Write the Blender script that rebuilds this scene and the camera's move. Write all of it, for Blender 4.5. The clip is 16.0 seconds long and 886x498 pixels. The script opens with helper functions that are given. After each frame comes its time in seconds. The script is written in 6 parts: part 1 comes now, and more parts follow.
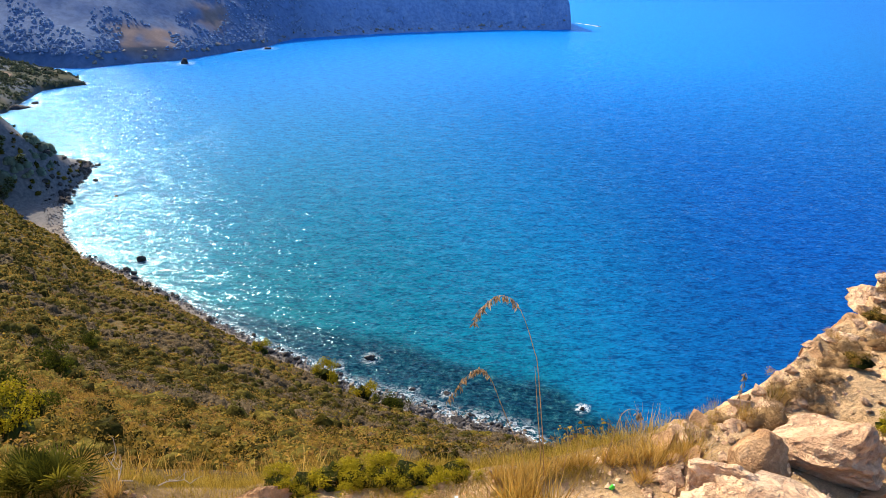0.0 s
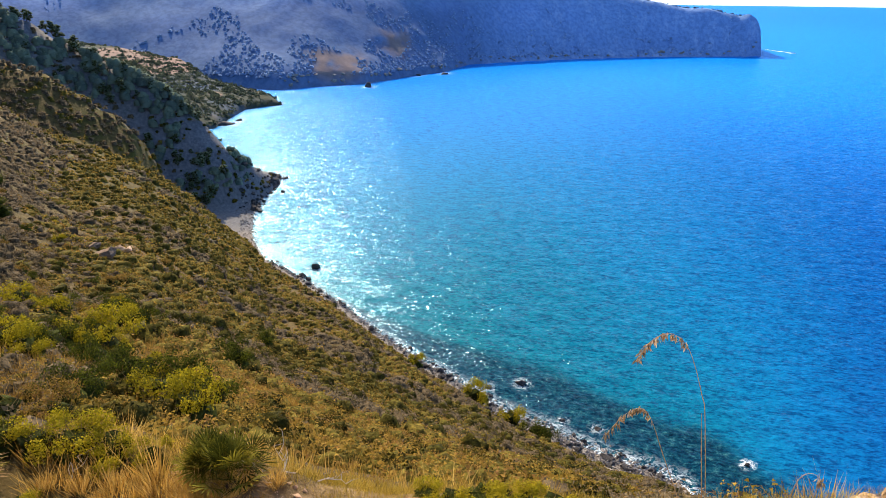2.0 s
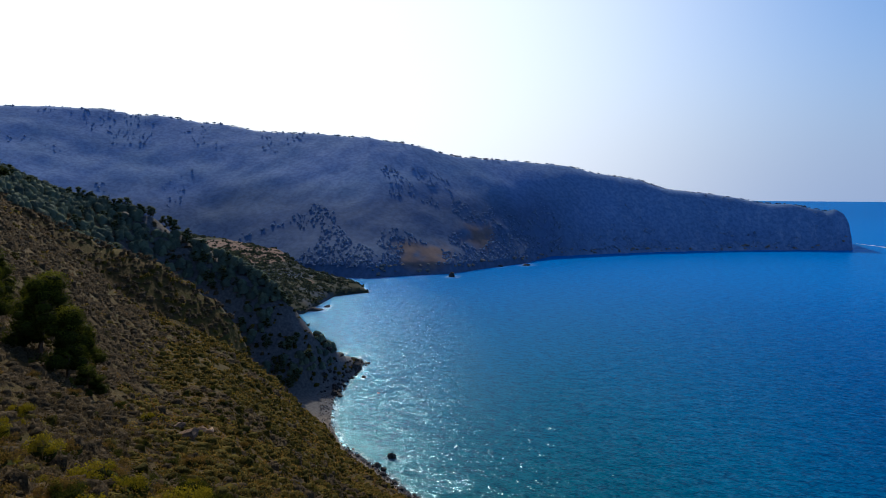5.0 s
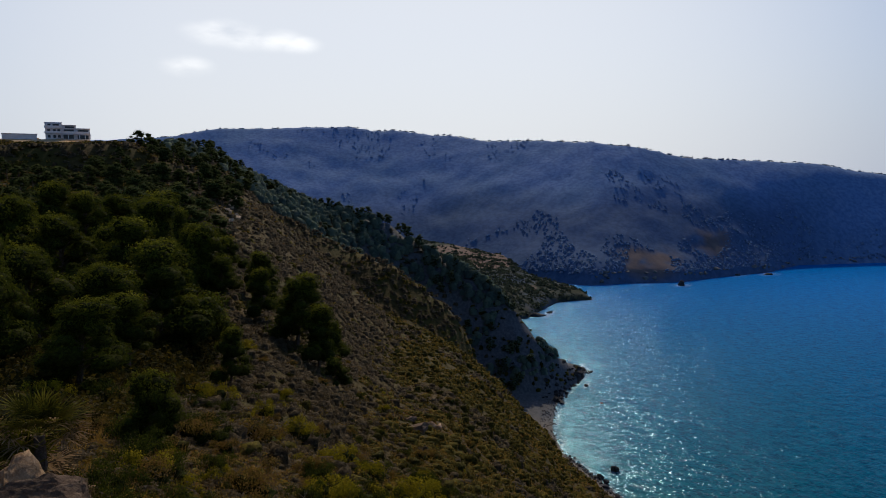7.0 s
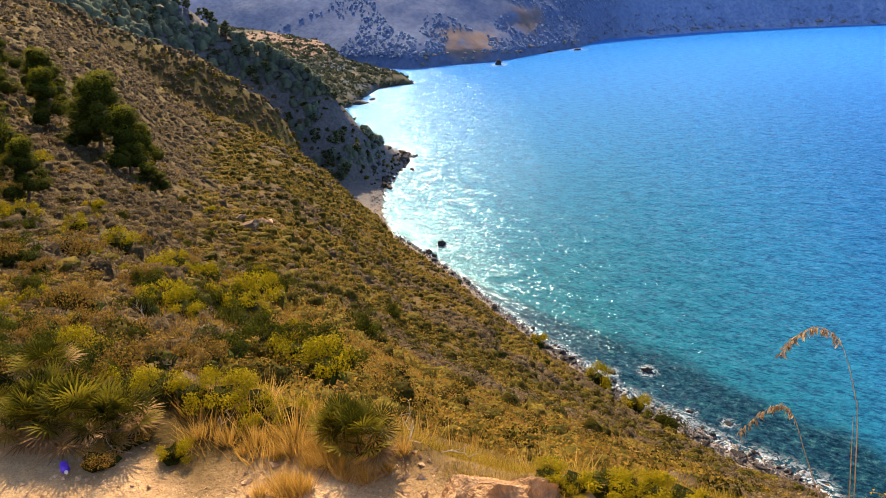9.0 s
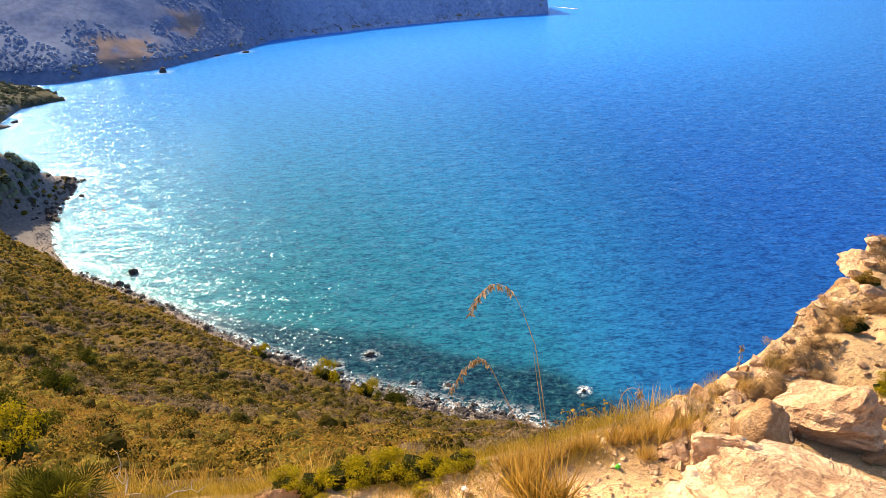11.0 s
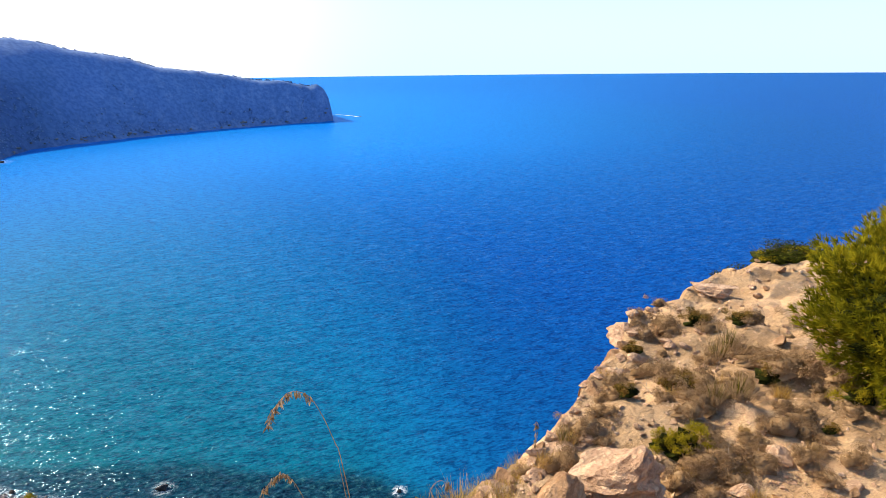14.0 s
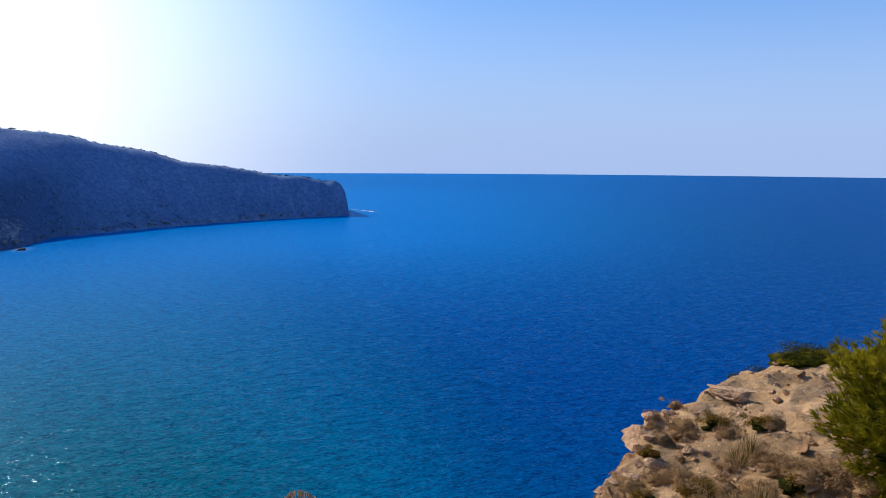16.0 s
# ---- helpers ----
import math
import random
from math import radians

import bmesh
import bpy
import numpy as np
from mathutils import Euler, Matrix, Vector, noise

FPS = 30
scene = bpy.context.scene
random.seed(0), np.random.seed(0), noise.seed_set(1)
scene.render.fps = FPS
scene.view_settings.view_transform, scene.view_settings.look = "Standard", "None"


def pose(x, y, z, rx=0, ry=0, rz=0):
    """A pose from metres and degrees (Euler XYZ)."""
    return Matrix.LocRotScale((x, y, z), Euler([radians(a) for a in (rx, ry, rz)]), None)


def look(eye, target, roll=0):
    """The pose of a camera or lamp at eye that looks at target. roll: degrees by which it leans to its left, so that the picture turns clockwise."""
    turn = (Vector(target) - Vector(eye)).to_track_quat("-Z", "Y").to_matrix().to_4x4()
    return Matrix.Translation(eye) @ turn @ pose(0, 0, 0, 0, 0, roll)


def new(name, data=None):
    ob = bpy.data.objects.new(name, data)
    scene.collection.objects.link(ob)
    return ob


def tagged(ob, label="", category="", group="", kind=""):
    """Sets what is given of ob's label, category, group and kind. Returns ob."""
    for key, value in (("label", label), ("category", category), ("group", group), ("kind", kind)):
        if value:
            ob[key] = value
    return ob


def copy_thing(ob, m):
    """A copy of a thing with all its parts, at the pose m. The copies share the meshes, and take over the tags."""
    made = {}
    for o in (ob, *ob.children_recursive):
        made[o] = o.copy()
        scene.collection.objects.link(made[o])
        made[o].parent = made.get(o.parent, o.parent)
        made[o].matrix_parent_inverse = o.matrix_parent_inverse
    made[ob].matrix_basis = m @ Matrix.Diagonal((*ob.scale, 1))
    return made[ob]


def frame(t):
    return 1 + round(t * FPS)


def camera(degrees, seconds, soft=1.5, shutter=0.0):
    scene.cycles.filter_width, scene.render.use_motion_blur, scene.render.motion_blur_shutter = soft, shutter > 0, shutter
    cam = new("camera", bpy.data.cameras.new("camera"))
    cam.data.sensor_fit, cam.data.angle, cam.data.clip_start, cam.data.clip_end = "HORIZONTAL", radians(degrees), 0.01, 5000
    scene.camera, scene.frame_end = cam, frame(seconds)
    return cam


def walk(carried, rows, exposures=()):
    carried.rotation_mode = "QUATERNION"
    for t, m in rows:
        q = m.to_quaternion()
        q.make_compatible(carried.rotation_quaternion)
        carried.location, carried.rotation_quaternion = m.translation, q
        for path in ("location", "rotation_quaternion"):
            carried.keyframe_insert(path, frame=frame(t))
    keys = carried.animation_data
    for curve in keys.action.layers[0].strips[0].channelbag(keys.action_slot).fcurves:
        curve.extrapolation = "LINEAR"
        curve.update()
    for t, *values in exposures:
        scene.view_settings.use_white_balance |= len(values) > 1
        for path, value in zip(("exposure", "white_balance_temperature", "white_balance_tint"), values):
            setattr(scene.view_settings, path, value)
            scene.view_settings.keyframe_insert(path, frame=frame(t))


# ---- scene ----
cam = camera(66.15, 16.0, soft=0.45)

EYE = 80.0
# seconds, yaw, pitch, roll of a camera turned by hand on one spot
TURNS = [
    (0.0, -0.00, -22.64, -1.37),
    (0.5, -3.42, -23.56, -1.34),
    (1.0, -1.88, -25.38, -1.38),
    (1.5, 4.72, -24.16, -0.90),
    (2.0, 14.00, -20.81, -0.32),
    (2.5, 20.62, -15.84, -0.85),
    (3.0, 22.62, -12.80, -0.28),
    (3.2, 22.54, -11.63, -0.41),
    (5.3, 21.03, -3.77, -0.11),
    (5.5, 24.83, -2.72, 0.52),
    (6.0, 31.70, -3.06, -0.20),
    (6.5, 36.36, -0.87, 1.09),
    (7.0, 39.41, -4.38, 1.14),
    (7.5, 39.53, -9.55, 1.54),
    (8.0, 37.39, -13.74, 2.09),
    (8.5, 33.17, -18.12, 2.50),
    (9.0, 24.39, -22.44, 1.97),
    (9.5, 14.06, -24.34, 0.71),
    (9.7, 11.25, -25.15, 0.58),
    (11.8, -6.75, -22.39, 2.10),
    (12.0, -7.48, -22.39, 1.73),
    (12.5, -9.35, -22.03, 0.70),
    (13.0, -12.81, -20.01, 0.27),
    (13.5, -16.44, -17.08, 0.09),
    (14.0, -19.38, -15.25, 0.63),
    (14.5, -20.09, -13.75, 0.90),
    (15.0, -19.04, -11.58, 0.84),
    (15.5, -18.43, -9.29, 0.47),
    (16.0, -18.15, -7.25, -0.30),
]
ARM = 0.15                            # the camera swings round the body at arm's length


def lens_at(y):
    return -ARM * math.sin(radians(y)), ARM * (math.cos(radians(y)) - 1)


walk(cam, [(t, pose(*lens_at(y), EYE, 90 + p, r, y)) for t, y, p, r in TURNS],
     exposures=[(0, 0.95, 6900, 10), (1.5, 0.98, 6900, 10), (2.5, 1.18, 6750, 10), (3.2, 1.08, 6550, 10), (5.3, -0.85, 6150, 9), (6.2, -1.08, 6200, 9), (7.5, -1.15, 6550, 11), (8.0, -0.6, 6900, 12), (8.5, 0.72, 8100, 15), (9.0, 1.12, 8800, 17),
                (9.7, 1.36, 9700, 18), (12.0, 1.04, 7650, 13), (13.0, 1.06, 7050, 11), (14.0, 0.72, 6800, 12), (14.5, 0.45, 6700, 14), (15.3, 0.08, 6400, 13), (16.0, -0.22, 6230, 12)])

# ---------------------------------------------------------------- light
SUN_AZ, SUN_EL = 39.0, 39.0          # degrees to the left of +y, degrees up


HAZE = (4.7, 6.3, 9.6)              # pale summer haze low over the sea
AIR = (0.2, 1.5, 4.7)                # light scattered once more in humid sea air
HAZE_SUN = (25.0, 24.4, 22.8)        # the white glare round the sun


def build_light():
    world = bpy.data.worlds.new("world")
    scene.world = world
    world.use_nodes = True
    nt = world.node_tree
    nt.nodes.clear()
    sky = nt.nodes.new("ShaderNodeTexSky")
    sky.sky_type = "NISHITA"
    sky.sun_disc = False
    sky.sun_elevation = radians(SUN_EL)
    sky.sun_rotation = radians(-SUN_AZ)
    sky.altitude = 80
    sky.air_density, sky.dust_density, sky.ozone_density = 1.0, 0.35, 2.0
    # summer haze: the sky pales towards the horizon; a few thin clouds beside the sun
    geo = nt.nodes.new("ShaderNodeTexCoord")
    sep = nt.nodes.new("ShaderNodeSeparateXYZ")
    nt.links.new(geo.outputs["Generated"], sep.inputs[0])
    low = nt.nodes.new("ShaderNodeMapRange")
    low.interpolation_type = "SMOOTHSTEP"
    for k, v in (("From Min", 0.26), ("From Max", 0.0), ("To Min", 0.0), ("To Max", 0.92)):
        low.inputs[k].default_value = v
    nt.links.new(sep.outputs["Z"], low.inputs["Value"])
    haze = nt.nodes.new("ShaderNodeMix")
    haze.data_type = "RGBA"
    glow = nt.nodes.new("ShaderNodeVectorMath")
    glow.operation = "DOT_PRODUCT"
    a, e = radians(SUN_AZ + 5), radians(13)
    glow.inputs[1].default_value = (-math.sin(a) * math.cos(e), math.cos(a) * math.cos(e), math.sin(e))
    nt.links.new(geo.outputs["Generated"], glow.inputs[0])
    side = nt.nodes.new("ShaderNodeMapRange")
    side.interpolation_type = "SMOOTHSTEP"
    for k, v in (("From Min", 0.40), ("From Max", 1.0), ("To Min", 0.0), ("To Max", 0.76)):
        side.inputs[k].default_value = v
    nt.links.new(glow.outputs["Value"], side.inputs["Value"])
    fall = nt.nodes.new("ShaderNodeMath")
    fall.operation = "POWER"
    fall.inputs[1].default_value = 2.0
    nt.links.new(side.outputs[0], fall.inputs[0])
    haze.inputs[7].default_value = (*HAZE, 1)
    tone = nt.nodes.new("ShaderNodeMix")
    tone.data_type = "RGBA"
    tone.inputs[7].default_value = (*HAZE_SUN, 1)
    nt.links.new(fall.outputs[0], tone.inputs[0])
    nt.links.new(haze.outputs[2], tone.inputs[6])
    nt.links.new(low.outputs[0], haze.inputs[0])
    air = nt.nodes.new("ShaderNodeMix")
    air.data_type, air.blend_type = "RGBA", "ADD"
    high = nt.nodes.new("ShaderNodeMapRange")
    high.interpolation_type = "SMOOTHSTEP"
    for k, v in (("From Min", 0.40), ("From Max", 0.85), ("To Min", 1.0), ("To Max", 0.15)):
        high.inputs[k].default_value = v
    nt.links.new(sep.outputs["Z"], high.inputs["Value"])
    nt.links.new(high.outputs[0], air.inputs[0])
    air.inputs[7].default_value = (*AIR, 1)
    nt.links.new(sky.outputs["Color"], air.inputs[6])
    nt.links.new(air.outputs[2], haze.inputs[6])
    wisps = nt.nodes.new("ShaderNodeTexNoise")
    wisps.inputs["Scale"].default_value, wisps.inputs["Detail"].default_value = 14.0, 6.0
    squash = nt.nodes.new("ShaderNodeMapping")
    squash.inputs["Scale"].default_value = (1, 1, 2.6)
    nt.links.new(geo.outputs["Generated"], squash.inputs[0])
    nt.links.new(squash.outputs[0], wisps.inputs["Vector"])
    total = None
    for a, e, size in ((57.0, 13.0, 0.026), (55.0, 12.7, 0.024), (52.8, 12.6, 0.022), (51.0, 12.3, 0.018), (59.6, 10.4, 0.020)):
        d = nt.nodes.new("ShaderNodeVectorMath")
        d.operation = "DISTANCE"
        a, e = radians(a), radians(e)
        d.inputs[1].default_value = (-math.sin(a) * math.cos(e), math.cos(a) * math.cos(e), 2.6 * math.sin(e))
        nt.links.new(squash.outputs[0], d.inputs[0])
        m = nt.nodes.new("ShaderNodeMapRange")
        m.interpolation_type = "SMOOTHSTEP"
        for k, v in (("From Min", size * 2.3), ("From Max", size * 0.2), ("To Min", 0.0), ("To Max", 1.0)):
            m.inputs[k].default_value = v
        nt.links.new(d.outputs["Value"], m.inputs["Value"])
        if total is None:
            total = m.outputs[0]
        else:
            top = nt.nodes.new("ShaderNodeMath")
            top.operation = "MAXIMUM"
            nt.links.new(total, top.inputs[0])
            nt.links.new(m.outputs[0], top.inputs[1])
            total = top.outputs[0]
    puff = nt.nodes.new("ShaderNodeMapRange")
    for k, v in (("From Min", 0.36), ("From Max", 0.74), ("To Min", 0.0), ("To Max", 0.42)):
        puff.inputs[k].default_value = v
    nt.links.new(wisps.outputs["Fac"], puff.inputs["Value"])
    mask = nt.nodes.new("ShaderNodeMath")
    mask.operation = "MULTIPLY"
    nt.links.new(total, mask.inputs[0])
    nt.links.new(puff.outputs[0], mask.inputs[1])
    cloud = nt.nodes.new("ShaderNodeMix")
    cloud.data_type = "RGBA"
    cloud.inputs[7].default_value = (36, 35, 33, 1)
    nt.links.new(mask.outputs[0], cloud.inputs[0])
    nt.links.new(tone.outputs[2], cloud.inputs[6])
    bg = nt.nodes.new("ShaderNodeBackground")
    bg.inputs["Strength"].default_value = 0.10
    out = nt.nodes.new("ShaderNodeOutputWorld")
    nt.links.new(cloud.outputs[2], bg.inputs["Color"])
    nt.links.new(bg.outputs["Background"], out.inputs["Surface"])
    data = bpy.data.lights.new("sun", "SUN")
    data.energy, data.angle, data.color = 5.0, radians(0.53), (1.0, 0.88, 0.70)
    a, e = radians(SUN_AZ), radians(SUN_EL)
    d = Vector((-math.sin(a) * math.cos(e), math.cos(a) * math.cos(e), math.sin(e)))
    new("sun", data).matrix_world = look((0, 0, 300), Vector((0, 0, 300)) - d)


build_light()


# ---------------------------------------------------------------- materials
class Nodes:
    """A small writer for node materials."""

    def __init__(self, name):
        self.mat = bpy.data.materials.new(name)
        self.mat.use_nodes = True
        self.nt = self.mat.node_tree
        self.nt.nodes.clear()
        self.out = self.add("ShaderNodeOutputMaterial")
        self.bsdf = self.add("ShaderNodeBsdfPrincipled")
        self.link(self.bsdf.outputs[0], self.out.inputs["Surface"])

    def add(self, kind, **sets):
        n = self.nt.nodes.new(kind)
        for k, v in sets.items():
            if k in ("operation", "data_type", "blend_type", "attribute_name", "noise_dimensions", "feature", "clamp"):
                setattr(n, k, v)
            else:
                n.inputs[k].default_value = v
        return n

    def link(self, a, b):
        self.nt.links.new(a, b)

    def attr(self, name):
        return self.add("ShaderNodeAttribute", attribute_name=name)

    def coord(self):
        return self.add("ShaderNodeTexCoord").outputs["Object"]

    def noise(self, scale, detail=4, rough=0.55, vec=None, distort=0.0):
        n = self.add("ShaderNodeTexNoise", Scale=scale, Detail=detail, Roughness=rough, Distortion=distort)
        self.link(vec or self.coord(), n.inputs["Vector"])
        return n.outputs["Fac"]

    def ramp(self, fac, stops):
        r = self.nt.nodes.new("ShaderNodeValToRGB")
        el = r.color_ramp.elements
        while len(el) < len(stops):
            el.new(0.5)
        for e, (p, c) in zip(el, stops):
            e.position = p
            e.color = (*c, 1) if len(c) == 3 else c
        self.link(fac, r.inputs[0])
        return r.outputs[0]

    def mix(self, fac, a, b, blend="MIX"):
        m = self.nt.nodes.new("ShaderNodeMix")
        m.data_type, m.blend_type = "RGBA", blend
        for sock, v in ((m.inputs[0], fac), (m.inputs[6], a), (m.inputs[7], b)):
            if isinstance(v, (int, float)):
                sock.default_value = v
            elif isinstance(v, tuple):
                sock.default_value = (*v, 1)
            else:
                self.link(v, sock)
        return m.outputs[2]

    def math(self, op, a, b=0.0):
        m = self.nt.nodes.new("ShaderNodeMath")
        m.operation = op
        for sock, v in ((m.inputs[0], a), (m.inputs[1], b)):
            if isinstance(v, (int, float)):
                sock.default_value = v
            else:
                self.link(v, sock)
        return m.outputs[0]

    def bump(self, height, strength=0.5, dist=0.05):
        b = self.add("ShaderNodeBump", Strength=strength, Distance=dist)
        self.link(height, b.inputs["Height"])
        self.link(b.outputs[0], self.bsdf.inputs["Normal"])

    def done(self, colour, rough=0.85, spec=0.3):
        b = self.bsdf.inputs
        for sock, v in ((b["Base Color"], colour), (b["Roughness"], rough), (b["Specular IOR Level"], spec)):
            if isinstance(v, (int, float)):
                sock.default_value = v
            elif isinstance(v, tuple):
                sock.default_value = (*v, 1)
            else:
                self.link(v, sock)
        return self.mat


def ground_material():
    n = Nodes("hillside_ground")
    rock, beach, lush = (n.attr(k).outputs["Fac"] for k in ("rock", "beach", "lush"))
    big, mid, fine = n.noise(0.07, 5), n.noise(0.9, 5), n.noise(9.0, 6, 0.7)
    dry = n.ramp(mid, [(0.3, (0.045, 0.030, 0.009)), (0.5, (0.080, 0.052, 0.016)), (0.7, (0.12, 0.076, 0.028))])
    green = n.ramp(fine, [(0.3, (0.025, 0.026, 0.004)), (0.7, (0.085, 0.075, 0.012))])
    cover = n.math("MULTIPLY", n.ramp(big, [(0.38, (0, 0, 0)), (0.62, (1, 1, 1))]), lush)
    col = n.mix(cover, dry, green)
    stone = n.ramp(n.noise(1.7, 8, 0.7), [(0.3, (0.60, 0.385, 0.215)), (0.5, (0.84, 0.585, 0.355)), (0.75, (0.90, 0.69, 0.47))])
    worn = n.ramp(n.noise(0.55, 5, 0.65), [(0.45, (0, 0, 0)), (0.65, (0.28, 0.28, 0.28))])
    stone = n.mix(worn, stone, n.ramp(fine, [(0.3, (0.24, 0.14, 0.07)), (0.7, (0.46, 0.30, 0.17))]))
    cell = n.nt.nodes.new("ShaderNodeTexVoronoi")
    cell.feature = "DISTANCE_TO_EDGE"
    cell.inputs["Scale"].default_value = 2.6
    warp = n.nt.nodes.new("ShaderNodeTexNoise")
    warp.inputs["Scale"].default_value, warp.inputs["Detail"].default_value = 4.0, 4.0
    n.link(n.coord(), warp.inputs["Vector"])
    bent = n.nt.nodes.new("ShaderNodeVectorMath")
    bent.operation = "MULTIPLY_ADD"
    n.link(warp.outputs["Color"], bent.inputs[0])
    bent.inputs[1].default_value = (0.9, 0.9, 0.9)
    n.link(n.coord(), bent.inputs[2])
    n.link(bent.outputs[0], cell.inputs["Vector"])
    joint = n.ramp(cell.outputs["Distance"], [(0.0, (0, 0, 0)), (0.05, (1, 1, 1))])
    broken = n.math("MULTIPLY", n.ramp(n.noise(0.8, 4, 0.6), [(0.50, (0, 0, 0)), (0.66, (1, 1, 1))]), n.math("SUBTRACT", 1.0, joint))
    stone = n.mix(n.math("MULTIPLY", broken, 0.22), stone, (0.30, 0.175, 0.085))
    col = n.mix(rock, col, stone)
    pebbles = n.ramp(n.noise(2.2, 6, 0.8), [(0.35, (0.07, 0.062, 0.06)), (0.65, (0.28, 0.25, 0.23))])
    col = n.mix(beach, col, pebbles)
    col = n.mix(0.35, col, n.ramp(fine, [(0.25, (0.14, 0.11, 0.07)), (0.75, (0.80, 0.70, 0.55))]), "OVERLAY")
    # grey scree of the spur's face, its shade and haze in the colour
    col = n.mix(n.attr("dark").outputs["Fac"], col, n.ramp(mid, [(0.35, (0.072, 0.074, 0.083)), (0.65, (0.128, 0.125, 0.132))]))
    grit = n.noise(75.0, 4, 0.7)
    col = n.mix(n.math("MULTIPLY", rock, 0.55), col, n.ramp(grit, [(0.34, (0.20, 0.16, 0.13)), (0.50, (0.56, 0.53, 0.50)), (0.68, (0.88, 0.84, 0.8))]), "OVERLAY")
    n.bump(n.math("SUBTRACT", n.math("ADD", n.math("ADD", fine, mid), n.math("MULTIPLY", grit, 0.22)), n.math("MULTIPLY", n.math("MULTIPLY", broken, rock), 0.25)), 1.0, 0.09)
    return n.done(col, 0.95, 0.15)


def mountain_material():
    n = Nodes("hazed_mountain_scrub")
    bare, cliff = n.attr("bare").outputs["Fac"], n.attr("rock").outputs["Fac"]
    fine, mid = n.noise(0.09, 6, 0.7), n.noise(0.012, 5)
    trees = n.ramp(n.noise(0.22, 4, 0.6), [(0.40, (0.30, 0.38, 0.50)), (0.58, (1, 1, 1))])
    # blue aerial haze is mixed into the wood and stone colours
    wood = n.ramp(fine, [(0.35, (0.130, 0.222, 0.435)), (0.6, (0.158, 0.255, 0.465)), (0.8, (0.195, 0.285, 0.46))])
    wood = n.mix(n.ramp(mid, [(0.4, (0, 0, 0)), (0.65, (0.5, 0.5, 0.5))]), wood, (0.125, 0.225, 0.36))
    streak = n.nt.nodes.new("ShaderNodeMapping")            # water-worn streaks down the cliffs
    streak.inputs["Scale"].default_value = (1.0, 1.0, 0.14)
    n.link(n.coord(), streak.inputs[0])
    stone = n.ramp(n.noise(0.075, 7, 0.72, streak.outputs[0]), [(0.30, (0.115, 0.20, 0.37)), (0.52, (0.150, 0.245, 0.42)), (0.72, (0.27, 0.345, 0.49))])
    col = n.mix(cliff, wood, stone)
    # lower woods darkened: forest shade and blue haze lie in this colour
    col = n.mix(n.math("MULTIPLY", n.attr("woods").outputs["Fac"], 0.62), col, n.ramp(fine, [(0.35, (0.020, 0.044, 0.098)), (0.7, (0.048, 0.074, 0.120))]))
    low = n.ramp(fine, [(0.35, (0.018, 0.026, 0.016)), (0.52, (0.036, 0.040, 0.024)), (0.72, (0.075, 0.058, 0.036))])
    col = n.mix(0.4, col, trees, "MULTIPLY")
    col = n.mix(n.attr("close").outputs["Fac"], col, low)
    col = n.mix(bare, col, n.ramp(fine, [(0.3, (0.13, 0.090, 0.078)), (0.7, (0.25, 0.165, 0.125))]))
    n.bump(fine, 0.16, 2.0)
    return n.done(col, 0.95, 0.1)


